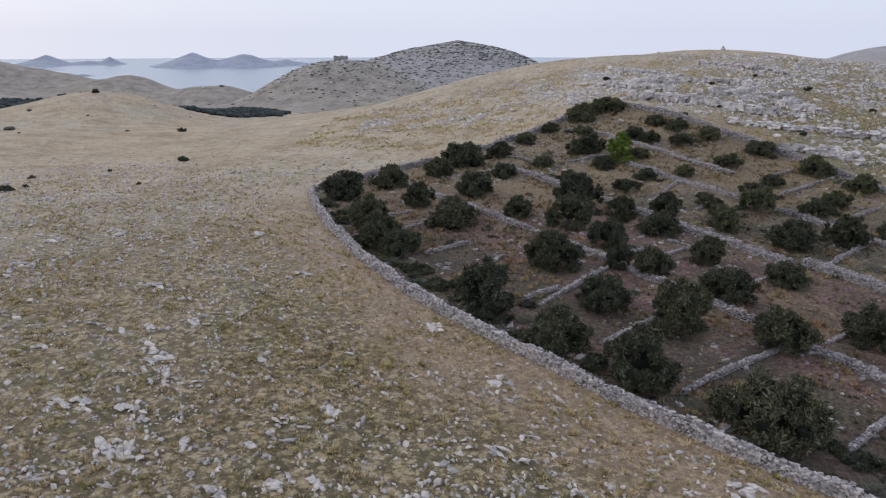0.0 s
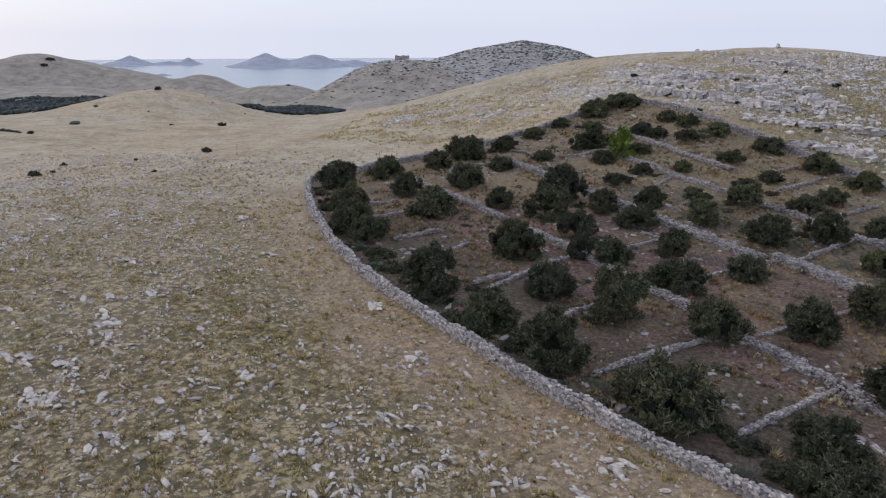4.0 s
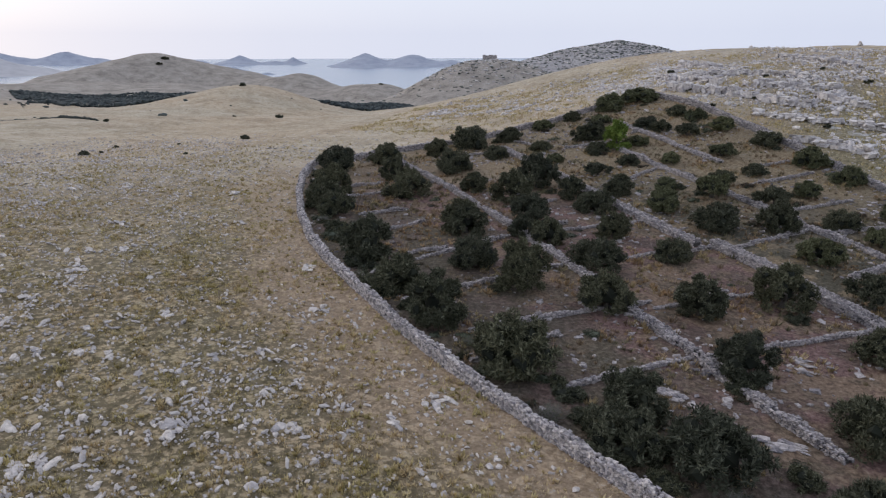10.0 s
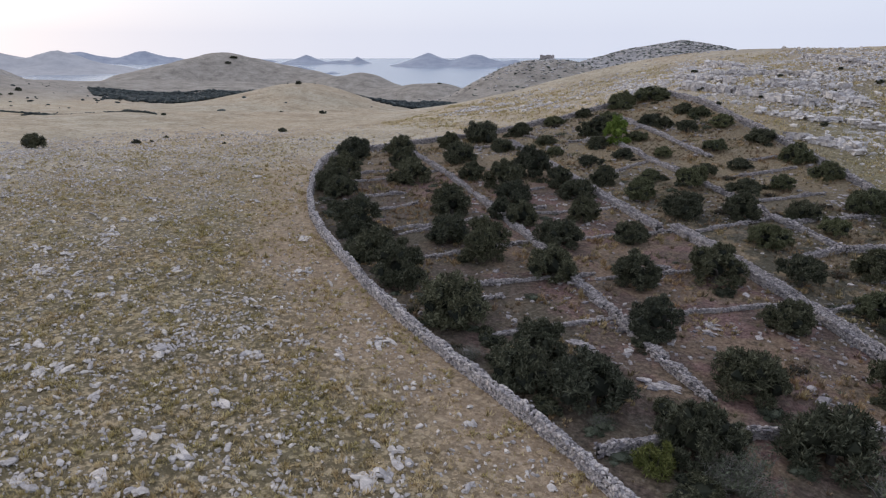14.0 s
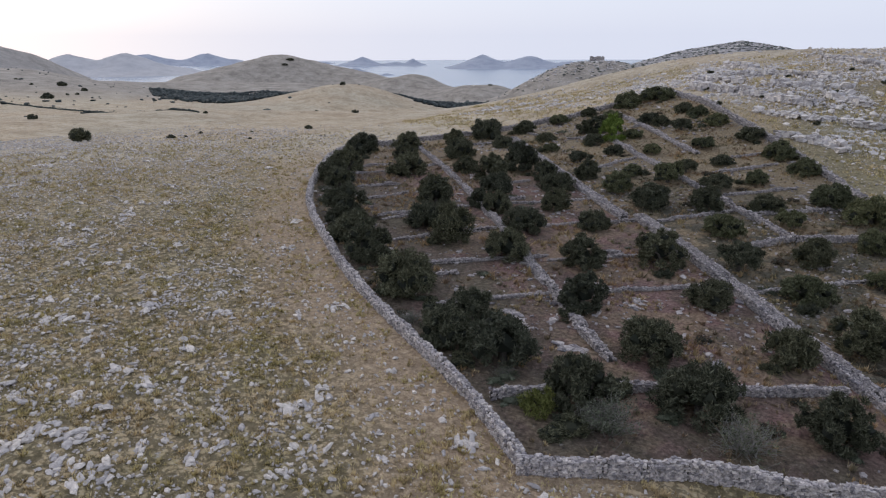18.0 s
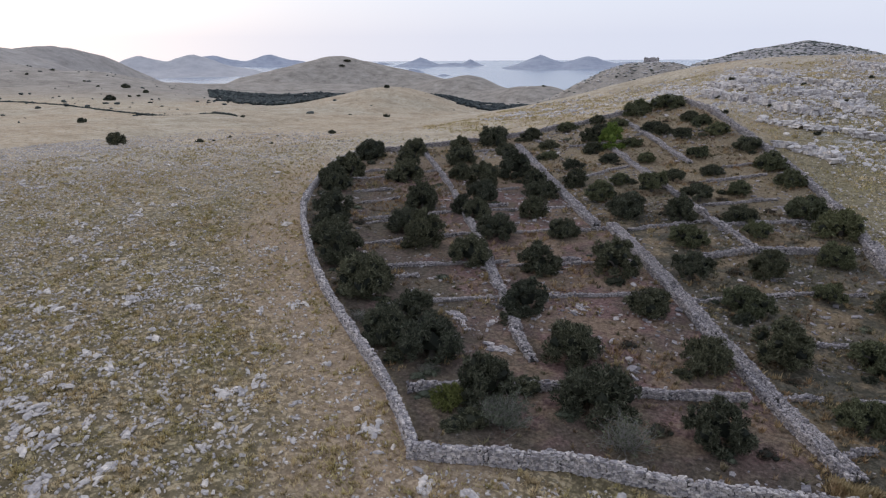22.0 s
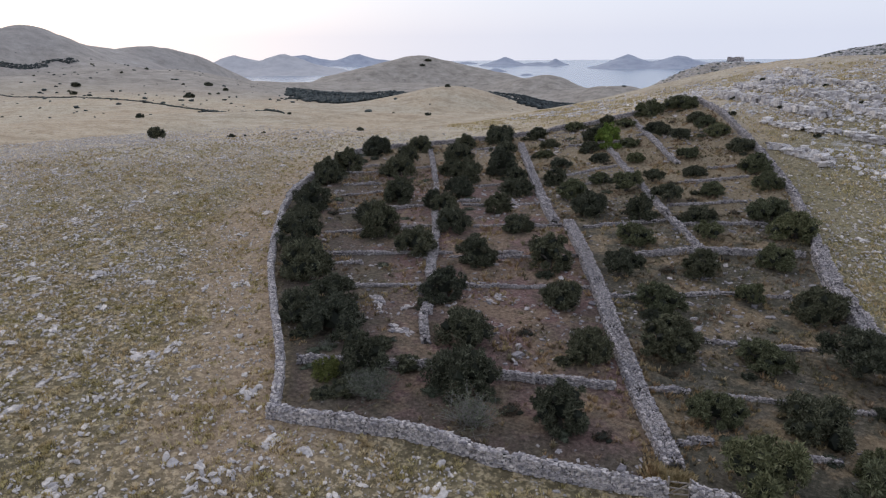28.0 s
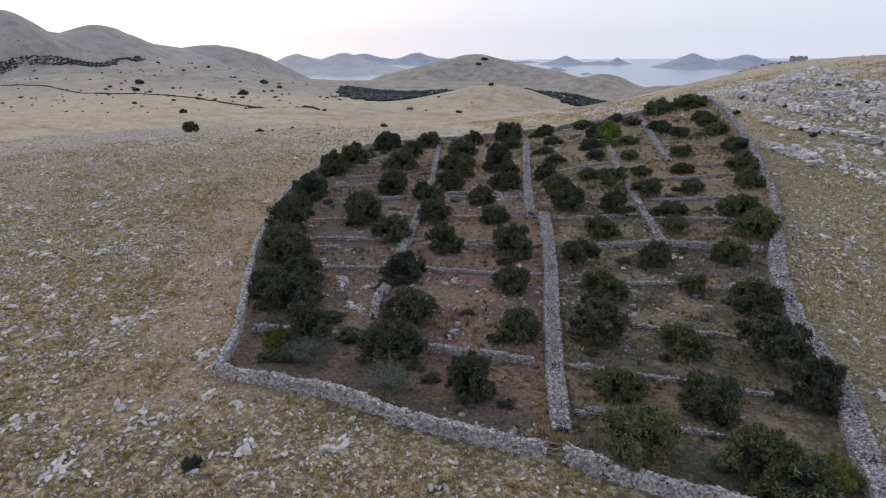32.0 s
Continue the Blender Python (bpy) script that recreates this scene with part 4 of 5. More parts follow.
WEST_FIELD = [(0.5, 74.9, 5.1), (9.4, 63.7, 4.1), (10.4, 62.6, 4.3), (12.9, 54.0, 4.1), (18.1, 50.0, 4.8), (24.9, 47.4, 4.4), (34.1, 39.9, 4.3), (40.4, 33.7, 4.6), (23.9, 56.2, 4.5), (32.0, 48.5, 4.2), (3.3, 87.7, 4.7), (13.5, 75.0, 5.0), (16.3, 68.4, 4.0), (16.2, 62.8, 2.8), (15.5, 81.5, 5.3), (23.1, 73.1, 4.2), (25.2, 64.6, 3.5), (30.7, 59.9, 3.6), (38.6, 52.2, 4.8), (43.7, 44.9, 3.8), (49.7, 37.0, 3.6), (52.0, 27.9, 4.1), (44.2, 27.7, 4.9)]
UPPER_FIELD = [(8.0, 107.6, 4.5), (13.8, 101.0, 3.3), (16.5, 94.3, 3.2), (22.8, 87.5, 3.7), (12.6, 114.3, 4.1), (21.7, 106.5, 5.3), (22.2, 99.7, 3.5), (22.5, 115.3, 3.9), (28.0, 102.7, 3.6), (23.6, 124.6, 6.2), (31.7, 108.9, 3.6), (35.2, 106.3, 3.8), (28.6, 127.6, 6.3), (37.2, 113.9, 3.9), (40.5, 108.5, 4.5), (39.2, 97.0, 4.1), (45.8, 102.0, 4.7), (49.8, 93.8, 4.6), (32.3, 93.9, 3.2), (38.0, 85.4, 3.3), (42.4, 89.6, 3.3), (26.8, 93.2, 3.2), (31.2, 82.5, 3.3)]
EAST_FIELD = [(36.2, 79.9, 4.7), (30.5, 74.9, 4.4), (35.4, 69.5, 5.0), (41.8, 70.5, 4.6), (42.7, 78.0, 4.3), (47.0, 82.2, 3.8), (52.7, 87.1, 4.1), (48.3, 72.6, 3.8), (50.8, 68.1, 3.7), (55.2, 76.0, 5.2), (58.8, 72.1, 5.5), (43.9, 62.6, 4.0), (45.8, 53.8, 4.4), (52.5, 58.4, 4.0), (58.2, 63.8, 4.3), (51.4, 49.2, 4.3), (57.9, 54.9, 3.2), (63.7, 54.8, 4.8), (54.8, 41.6, 5.4), (61.4, 44.2, 4.2), (67.6, 46.6, 5.9), (60.4, 34.7, 3.8), (66.1, 37.6, 4.8), (71.7, 43.1, 4.5), (64.4, 28.8, 5.8), (72.0, 31.5, 5.9), (70.1, 34.7, 2.9)]
MORE_TREES = [(17.2, 119.2, 3.4), (8.0, 78.5, 3.9), (7.7, 96.3, 3.9), (19.9, 78.0, 3.9), (19.0, 61.3, 3.9), (19.4, 106.0, 3.9), (34.6, 117.2, 3.9), (29.5, 111.1, 3.9), (25.6, 79.8, 3.9)]
tree_rng = random.Random(5)
n_tree = 0
for where, rows in (("along the curved boundary wall", WEST_EDGE), ("on a red-brown terrace", WEST_FIELD), ("on an upper terrace", UPPER_FIELD), ("on a weedy terrace", EAST_FIELD), ("between low terrace walls", MORE_TREES)):
    for x, y, w in rows:
        pale = rows in (UPPER_FIELD, EAST_FIELD) and n_tree % 5 in (1, 2, 3)
        kind = PALE_OLIVES[n_tree % 2] if pale else OLIVES[(n_tree * 5 + n_tree // 6) % 6]
        if rows in (UPPER_FIELD, EAST_FIELD) and n_tree % 4 == 2:
            kind, pale = OPEN_OLIVES[n_tree // 4 % 2], False
        west_side = rows in (WEST_EDGE, WEST_FIELD)
        size = w * (1.15 if west_side else 1.04)
        tall = tree_rng.uniform(0.88, 1.10) * float(np.interp(y, (60, 100), (1.0, 0.92 if west_side else 0.80)))
        put_tree(kind, x, y, size, tree_rng.uniform(0, 6.28), tall, ("pale grey-green olive tree " if pale else "dark green bushy olive tree ") + where, "olive trees in the grove", float(np.interp(y, (95, 125), (0.16, 0.45))))
        n_tree += 1
PINE = tree_kind(300, M_LEAF_GREEN, 9000, 0.10, 20, 1.35, 3.4, "green_tree")
put_tree(PINE, 25.0, 100.5, 5.2, 1.0, 1.05, "fresh bright green tree among dark olives")
for k in OLIVES + PALE_OLIVES + OPEN_OLIVES + [PINE]:
    for o in [*k.children_recursive, k]:
        bpy.data.objects.remove(o)

# ---- field stones ----
def dart(n, x0, x1, y0, y1, density, g):
    """Random places in a box, kept with the given chance."""
    x, y = g.uniform(x0, x1, n), g.uniform(y0, y1, n)
    k = g.random(n) < density(x, y)
    return x[k], y[k]


WALL_LINES = [LEFT_WALL, TOP_WALL, RIGHT_WALL, RIGHT_WALL_LOW, FRONT_WALL, FRONT_WALL_EAST]


def off_walls(x, y, gap=0.8):
    d = np.full(x.shape, 1e9)
    for w in WALL_LINES:
        d = np.minimum(d, distance_to(x, y, w))
    return d > gap


def pasture_stones(x, y):
    side = distance_to(x, y, LEFT_WALL + TOP_WALL[1:])
    d = 0.42 + 0.58 * smooth(-0.45, 0.60, 0.7 * fbm(x, y, 16, 3, 41) + 0.6 * vnoise(x, y, 2.6, 47))
    d = d * (0.34 + 0.66 * smooth(4, 17, side + 3 * vnoise(x, y, 8, 43)))
    d = d * (0.04 + 0.96 * smooth(124, 84, y + 10 * vnoise(x, y, 20, 45) + 0.2 * np.abs(x + 20)) * (1 - 0.35 * smooth(62, 88, y)))
    front = smooth(14, 6, np.abs(y - 9)) * smooth(25, 38, x)
    d = np.maximum(d, 0.55 * front)
    d = d * smooth(-13, 3, y + 5 * vnoise(x, y, 6, 49))
    return d * (~inside(x, y, GROVE)) * off_walls(x, y, 1.0)


field_stones = tagged(new("pasture_stones"), "pale limestone stones strewn over dry pasture", "stones", kind="stuff")
sx, sy = dart(125000, -80, 95, -12, 128, pasture_stones, rng)
# stones lie in little families along the cracks of the rock below
many = rng.integers(1, 3, len(sx))
crack = np.repeat(rng.normal(2.35, 0.38, len(sx)), many)
along = rng.normal(0, 0.42, len(crack))
sx, sy = np.repeat(sx, many) + along * np.cos(crack) + rng.normal(0, 0.13, len(crack)), np.repeat(sy, many) + along * np.sin(crack) + rng.normal(0, 0.13, len(crack))
keep = off_walls(sx, sy, 0.9) & ~inside(sx, sy, GROVE)
sx, sy, crack = sx[keep], sy[keep], crack[keep]
sz = np.clip(rng.lognormal(-2.22, 0.48, len(sx)), 0.07, 0.50)
sz = sz * (1 + 0.20 * smooth(50, 20, np.hypot(sx - 10, sy - 8)) + 0.30 * smooth(50, 85, sy))
dims = np.column_stack([sz * rng.uniform(1.0, 2.0, len(sx)), sz * rng.uniform(0.65, 1.1, len(sx)), sz * rng.uniform(0.40, 0.70, len(sx))])
small = sz < 0.24
turn = crack + rng.normal(0, 0.45, len(sx))
spots = np.column_stack([sx, sy, height(sx, sy) + dims[:, 2] * 0.10 + 0.04])
v, f = scatter(shapes(PILLOW, 32, 0.27, 6), CUBE_F, spots[small], dims[small], turn[small], 0.5)
child("small_stones", np_mesh("small_stones", v, f, M_ROCK), field_stones)
big = ~small
near_path = np.argsort(np.hypot(spots[:, 0] - 30, spots[:, 1] - 14) + 1000 * small)[:260]
is_near = np.zeros(len(sx), bool)
is_near[near_path] = True
v, f = scatter(WORN, BALL_F, spots[big & ~is_near], dims[big & ~is_near], turn[big & ~is_near], 0.35)
child("large_stones", np_mesh("large_stones", v, f, M_ROCK), field_stones)
ROCK_MESHES = [np_mesh("rock", q, BALL_F, M_ROCK) for q in WORN]
for k in near_path:
    ob = child("rock", ROCK_MESHES[int(k) % len(ROCK_MESHES)], field_stones)
    ob.matrix_basis = Matrix.Translation(Vector(spots[k])) @ Matrix.Rotation(turn[k], 4, "Z") @ Matrix.Rotation(rng.uniform(-0.3, 0.3), 4, "X") @ Matrix.Diagonal((*dims[k], 1))

# slabs of bedrock that break through the turf in small groups
bedrock = tagged(new("bedrock_slabs"), "bleached jagged limestone slabs breaking through turf", "rocks", kind="stuff")
cx, cy = dart(800, -55, 90, -8, 105, lambda x, y: (0.10 + pasture_stones(x, y) * 0.4) * (0.45 + 0.55 * smooth(60, 25, y)), rng)
px, py = [], []
for a, b in zip(cx, cy):
    m = rng.integers(4, 12)
    px.append(a + rng.normal(0, 0.50, m))
    py.append(b + rng.normal(0, 0.40, m))
px, py = np.concatenate(px), np.concatenate(py)
keep = off_walls(px, py, 1.2) & ~inside(px, py, GROVE)
px, py = px[keep], py[keep]
sz = rng.uniform(0.25, 0.80, len(px))
dims = np.column_stack([sz * rng.uniform(0.9, 1.7, len(px)), sz * rng.uniform(0.45, 0.9, len(px)), sz * rng.uniform(0.25, 0.42, len(px))])
v, f = scatter(WORN, BALL_F, np.column_stack([px, py, height(px, py) + 0.05]), dims, rng.normal(2.35, 0.5, len(px)), 0.4)
child("slabs", np_mesh("slabs", v, f, M_ROCK), bedrock)

# the large outcrops: x, y, how long
OUTCROPS = [(-20.1, 42.4, 3.4), (-21.3, 36.0, 2.0), (-17.3, 31.9, 2.1), (-12.8, 42.6, 1.0), (-8.4, 29.5, 1.4), (-18.1, 40.0, 1.4), (-18.0, 35.5, 2.6), (-10.8, 32.9, 0.8), (-6.9, 36.3, 1.2), (-6.6, 30.1, 0.9), (-11.3, 28.7, 1.4), (-14.3, 32.7, 1.4), (-21.7, 46.2, 1.1), (-22.8, 35.8, 2.0), (2.2, 18.0, 2.0), (-2.4, 19.4, 1.9), (5.7, 9.7, 1.8), (10.0, 7.6, 1.9), (13.6, 6.2, 1.6), (15.9, 5.4, 1.5), (21.5, 6.4, 1.9), (10.6, 8.4, 1.7), (10.7, 14.9, 1.8), (19.8, 11.5, 1.1), (19.4, 9.9, 1.1), (28.7, 14.4, 0.9), (16.0, 9.6, 1.2), (13.5, 28.2, 1.7), (-3.1, 18.5, 1.9), (-1.1, 48.9, 2.2), (-18.2, 31.8, 1.9), (20.0, 3.6, 1.9), (38.0, 14.9, 1.4), (40.3, 15.5, 1.4), (9.0, 11.3, 1.9), (31.8, 4.2, 3.2), (45.1, 13.3, 2.0), (38.4, 11.6, 1.7), (49.2, 16.9, 2.3), (38.5, 4.2, 2.5)]
TERRACE_OUTCROPS = [(29.1, 35.8, 2.8), (34.2, 32.1, 3.4), (29.2, 36.1, 2.3), (35.6, 32.3, 2.4), (38.2, 42.9, 2.9), (23.5, 38.2, 1.7), (38.1, 41.5, 1.8)]


def outcrop(x, y, long, seed, turn, material):
    """A low bleached hump of bedrock: slabs side by side along the bedding, broken by cracks."""
    g = np.random.default_rng(seed)
    root = new("rock_outcrop")
    z0 = float(height(x, y))
    root.location = (x, y, z0)
    for _ in range(int(4 + 3.2 * long)):
        u, w = g.uniform(-0.42, 0.42) * long, float(np.clip(g.normal(0, 0.13), -0.25, 0.25)) * long
        a, b = x + u * math.cos(turn) - w * math.sin(turn), y + u * math.sin(turn) + w * math.cos(turn)
        k = g.uniform(0.30, 0.62) * min(1.0, 0.5 + 0.25 * long)
        ob = child("slab", OUTCROP_MESHES[material.name][int(g.integers(0, 12))], root)
        ob.matrix_basis = Matrix.Translation((a - x, b - y, float(height(a, b)) - z0 + 0.03)) @ Euler((g.uniform(-0.25, 0.25), g.uniform(-0.25, 0.25), turn + g.normal(0, 0.3))).to_matrix().to_4x4() @ Matrix.Diagonal((k * g.uniform(1.2, 2.1), k * g.uniform(0.7, 1.1), k * g.uniform(0.28, 0.45), 1))
    return tagged(root, "bleached limestone outcrop breaking through dry turf", "rock", "pasture outcrops")


OUTCROP_MESHES = {m.name: [np_mesh("slab", q, BALL_F, m) for q in WORN[:12]] for m in (M_ROCK, M_STONE)}
for k, (x, y, long) in enumerate(OUTCROPS):
    outcrop(x, y, long, 1200 + k, 2.30 + 0.35 * math.sin(2.1 * k), M_ROCK)
for k, (x, y, long) in enumerate(TERRACE_OUTCROPS):
    tagged(outcrop(x, y, long * 0.7, 1300 + k, 2.6, M_STONE), "flat grey bedrock slabs in the terrace soil", "rock", "terrace outcrops")

# ---- bare limestone slope above the grove ----
def crag_chance(x, y):
    strata = 0.5 + 0.5 * np.sin((y * 0.78 + x * 0.62) * 1.05 + 2.4 * fbm(x, y, 16, 3, 61))
    return rocky_near(x, y) * np.clip(0.12 + 0.8 * strata ** 3.0, 0, 1) * (0.10 + 0.90 * smooth(-0.25, 0.35, vnoise(x, y, 3.2, 67)))


def rocky_near(x, y):
    z = slope_rock(x, y)
    patches = 0.10 + 0.90 * smooth(0.0, 0.36, fbm(x, y, 11, 3, 63))
    scattered = 0.38 * patches * smooth(46, 62, x) * smooth(90, 116, y)
    shoulder = 0.36 * patches * smooth(122, 140, y) * smooth(6, 26, x)
    loose = np.maximum(scattered, shoulder) * (~inside(x, y, GROVE)) * smooth(215, 185, y)
    return np.maximum(z, loose) * off_walls(x, y, 1.3)


crags = tagged(new("limestone_crags"), "stepped grey-white limestone ledges on the slope", "rocks", kind="stuff")
kx, ky = dart(170000, -15, 150, 30, 215, crag_chance, rng)
sz = np.clip(rng.lognormal(-1.0, 0.48, len(kx)), 0.18, 1.3)
dims = np.column_stack([sz * rng.uniform(1.2, 2.4, len(kx)), sz * rng.uniform(0.7, 1.1, len(kx)), sz * rng.uniform(0.6, 1.1, len(kx))])
sz2 = slope_rock(kx, ky)
dims *= (0.62 + 0.45 * sz2)[:, None]
v, f = scatter(SHARDS, ICO_F, np.column_stack([kx, ky, height(kx, ky) + dims[:, 2] * 0.12]), dims, rng.normal(-0.55, 0.30, len(kx)), 0.22)
child("ledges", np_mesh("ledges", v, f, M_CRAG), crags)


def shoulder_stones(x, y):
    d = (0.10 + 0.9 * smooth(-0.15, 0.5, fbm(x, y, 8, 3, 65))) * smooth(130, 146, y + 0.4 * x) * smooth(190, 160, y)
    east_ = (0.12 + 0.88 * smooth(-0.1, 0.5, fbm(x, y, 7, 3, 66))) * smooth(50, 62, x) * (0.03 + 0.97 * smooth(88, 112, y))
    return np.maximum(d, east_) * (~inside(x, y, GROVE)) * off_walls(x, y, 1.2)


kx, ky = dart(72000, -20, 115, 28, 190, shoulder_stones, rng)
sz = np.clip(rng.lognormal(-1.55, 0.5, len(kx)), 0.12, 0.7)
dims = np.column_stack([sz * rng.uniform(1.0, 2.2, len(kx)), sz, sz * rng.uniform(0.5, 0.9, len(kx))])
v, f = scatter(shapes(PILLOW, 32, 0.22, 7), CUBE_F, np.column_stack([kx, ky, height(kx, ky) + dims[:, 2] * 0.15 + 0.03]), dims, rng.normal(-0.5, 0.6, len(kx)), 0.4)
child("loose_stones", np_mesh("loose_stones", v, f, M_CRAG, True), crags)
slope_tufts = dart(56000, -30, 115, 28, 185, lambda x, y: (0.1 + 0.9 * smooth(-0.1, 0.5, fbm(x, y, 4, 3, 68))) * np.maximum(smooth(108, 118, y + 0.5 * x), smooth(48, 56, x)) * (~inside(x, y, GROVE)) * off_walls(x, y, 0.8), rng)


def ledge(line, tall, seed, overhang=0.0):
    """A broken rock step: recessed foot, blocky face, slabs on top with gaps between them."""
    g = np.random.default_rng(seed)
    pts, t, length = resample(line, 0.9)
    root = new("rock_ledge")
    x0, y0 = pts[len(pts) // 2]
    root.location = (x0, y0, float(height(x0, y0)))
    for (a, b), d in zip(pts, t):
        if g.random() < 0.26:
            continue
        w = math.atan2(d[1], d[0])
        hh = tall * (0.75 + 0.5 * float(g.random()))
        z = float(height(a, b)) - root.location[2]
        for lift, back, size in ((0.12, -0.35, (0.9, 0.9, 0.7)), (0.52, -0.1 - overhang * 0.4, (0.85, 0.9, 0.9)), (0.90, 0.25 - overhang, (1.0, 1.1, 0.55))):
            ob = child("slab", SLAB_MESHES[int(g.integers(0, 12))], root)
            px, py = a - d[1] * back + g.normal(0, 0.24), b + d[0] * back + g.normal(0, 0.24)
            k = g.uniform(0.7, 1.2, 3) * g.uniform(0.65, 1.35)
            ob.matrix_basis = Matrix.Translation((px - x0, py - y0, z + hh * lift)) @ Euler((g.uniform(-0.15, 0.15), g.uniform(-0.15, 0.15), w + g.normal(0, 0.18))).to_matrix().to_4x4() @ Matrix.Diagonal((size[0] * k[0], size[1] * k[1], size[2] * hh * k[2], 1))
    return tagged(root, "broken grey limestone ledge on the slope", "rock", "rock ledges")


SLAB_MESHES = [np_mesh("slab", b, BALL_F, M_CRAG) for b in WORN[:6]] + [np_mesh("slab", b, CUBE_F, M_CRAG) for b in BLOCKS[:6]]
ledge(CLIFF[:4], 1.15, 700, 0.30)
ledge(CLIFF[3:], 0.7, 701, 0.1)
# long steps of bedrock along the slope, and how high they stand
STEPS = [
    ([(37.6, 174.1), (41.7, 172.1), (45.5, 159.5)], 1.0),
    ([(38.0, 147.2), (44.4, 146.1), (53.2, 142.3), (59.1, 136.5)], 0.8),
    ([(32.5, 153.1), (37.2, 141.5), (43.5, 135.4)], 0.8),
    ([(47.2, 133.0), (53.3, 129.6), (61.2, 128.4)], 0.8),
    ([(48.4, 122.6), (51.9, 119.1), (55.1, 118.1)], 0.9),
    ([(56.9, 123.9), (60.0, 120.2), (63.0, 118.4)], 0.8),
    ([(46.4, 115.0), (50.9, 111.2), (56.3, 110.9), (62.8, 109.3)], 0.55),
    ([(53.9, 101.5), (56.6, 100.4), (58.0, 97.1)], 0.9),
    ([(59.4, 169.9), (66.1, 157.8), (69.3, 149.1)], 0.8),
    ([(50.2, 103.2), (54.6, 100.1), (59.1, 98.5)], 0.6),
    ([(59.1, 108.6), (63.4, 108.6), (66.0, 107.0)], 0.7),
]
for k, (line, tall) in enumerate(STEPS):
    ledge(line, tall, 710 + k, 0.2 if k % 2 else 0.0)

# ---- dry grass ----
def tufts(x, y, tall, blades, g, spread=0.16):
    n = len(x) * blades
    bx, by = np.repeat(x, blades) + g.normal(0, spread * 0.5, n), np.repeat(y, blades) + g.normal(0, spread * 0.5, n)
    h = np.repeat(tall, blades) * g.uniform(0.6, 1.25, n)
    a = g.uniform(0, 2 * math.pi, n)
    w = h * g.uniform(0.14, 0.28, n) + 0.008
    lx, ly = g.normal(0, 0.45, n) * h, g.normal(0, 0.45, n) * h
    z = height(bx, by) - 0.03
    p0 = np.column_stack([bx - np.cos(a) * w, by - np.sin(a) * w, z])
    p1 = np.column_stack([bx + np.cos(a) * w, by + np.sin(a) * w, z])
    p2 = np.column_stack([bx + lx, by + ly, z + h])
    return np.stack([p0, p1, p2], 1).reshape(-1, 3), np.arange(3 * n).reshape(-1, 3)


def grass_chance(x, y):
    c = smooth(-0.2, 0.5, 0.6 * fbm(x, y, 5, 2, 71) + 0.7 * vnoise(x, y, 1.1, 73))
    return (0.12 + 0.88 * c) * smooth(105, 55, y + 8 * vnoise(x, y, 12, 75)) * smooth(-10, 4, y + 4 * vnoise(x, y, 6, 76)) * (~inside(x, y, GROVE)) * off_walls(x, y, 0.5)


def tussocks(x, y, wide, blades, g):
    """Round hassocks of grass: blades that rise and arch outwards from a common foot."""
    n = len(x) * blades
    w = np.repeat(wide, blades) * g.uniform(0.7, 1.25, n)
    a = g.uniform(0, 2 * math.pi, n)
    q = np.sqrt(g.random(n))
    bx, by = np.repeat(x, blades) + 0.26 * w * q * np.cos(a), np.repeat(y, blades) + 0.26 * w * q * np.sin(a)
    z = np.repeat(height(x, y), blades) - 0.03
    tx, ty = bx + 0.34 * w * q * np.cos(a) + 0.05 * w, by + 0.34 * w * q * np.sin(a) - 0.04 * w
    h = w * (0.72 - 0.38 * q) * g.uniform(0.7, 1.2, n)
    e = w * g.uniform(0.06, 0.11, n)
    c = a + g.normal(1.57, 0.5, n)
    p0 = np.column_stack([bx - np.cos(c) * e, by - np.sin(c) * e, z])
    p1 = np.column_stack([bx + np.cos(c) * e, by + np.sin(c) * e, z])
    return np.stack([p0, p1, np.column_stack([tx, ty, z + h])], 1).reshape(-1, 3), np.arange(3 * n).reshape(-1, 3)


hx, hy = dart(125000, -62, 92, -4, 112, lambda x, y: np.maximum(grass_chance(x, y), 0.25 * grass_chance(x, np.minimum(y, 50.0)) * smooth(118, 95, y) * (~inside(x, y, GROVE)) * off_walls(x, y, 0.5)), rng)
v, f = tussocks(hx, hy, np.clip(rng.lognormal(-0.95, 0.32, len(hx)), 0.2, 0.8) * np.interp(np.hypot(hx - 30, hy + 4), (20, 80), (1.0, 0.8)), 16, rng)
tagged(new("grass_tussocks", np_mesh("grass_tussocks", v, f, M_GRASS)), "yellow-olive tussocks of dry grass among stones", "grass", kind="stuff")
gxx, gyy = dart(95000, -55, 95, -8, 100, grass_chance, rng)
low = np.interp(np.hypot(gxx - 30, gyy + 4), (18, 55, 100), (1.25, 0.62, 0.35))
v, f = tufts(gxx, gyy, rng.uniform(0.08, 0.22, len(gxx)) * low, 7, rng, 0.44)
tagged(new("dry_grass", np_mesh("dry_grass", v, f, M_GRASS)), "dry straw and olive grass tufts on stony pasture", "grass", kind="stuff")
v, f = tufts(*slope_tufts, rng.uniform(0.18, 0.45, len(slope_tufts[0])), 5, rng, 0.5)
tagged(new("slope_grass", np_mesh("slope_grass", v, f, M_GRASS)), "sparse dry grass between rocks on the slope", "grass", kind="stuff")


def weed_chance(x, y):
    c = smooth(-0.1, 0.5, fbm(x, y, 6, 3, 81))
    west_ = np.interp(y, [p[1] for p in broad], [p[0] for p in broad]) > x
    c = c * np.where(west_ & (y < 68), 0.40, 1.0)
    return (0.10 + 0.9 * c) * inside(x, y, GROVE) * off_walls(x, y, 0.6)


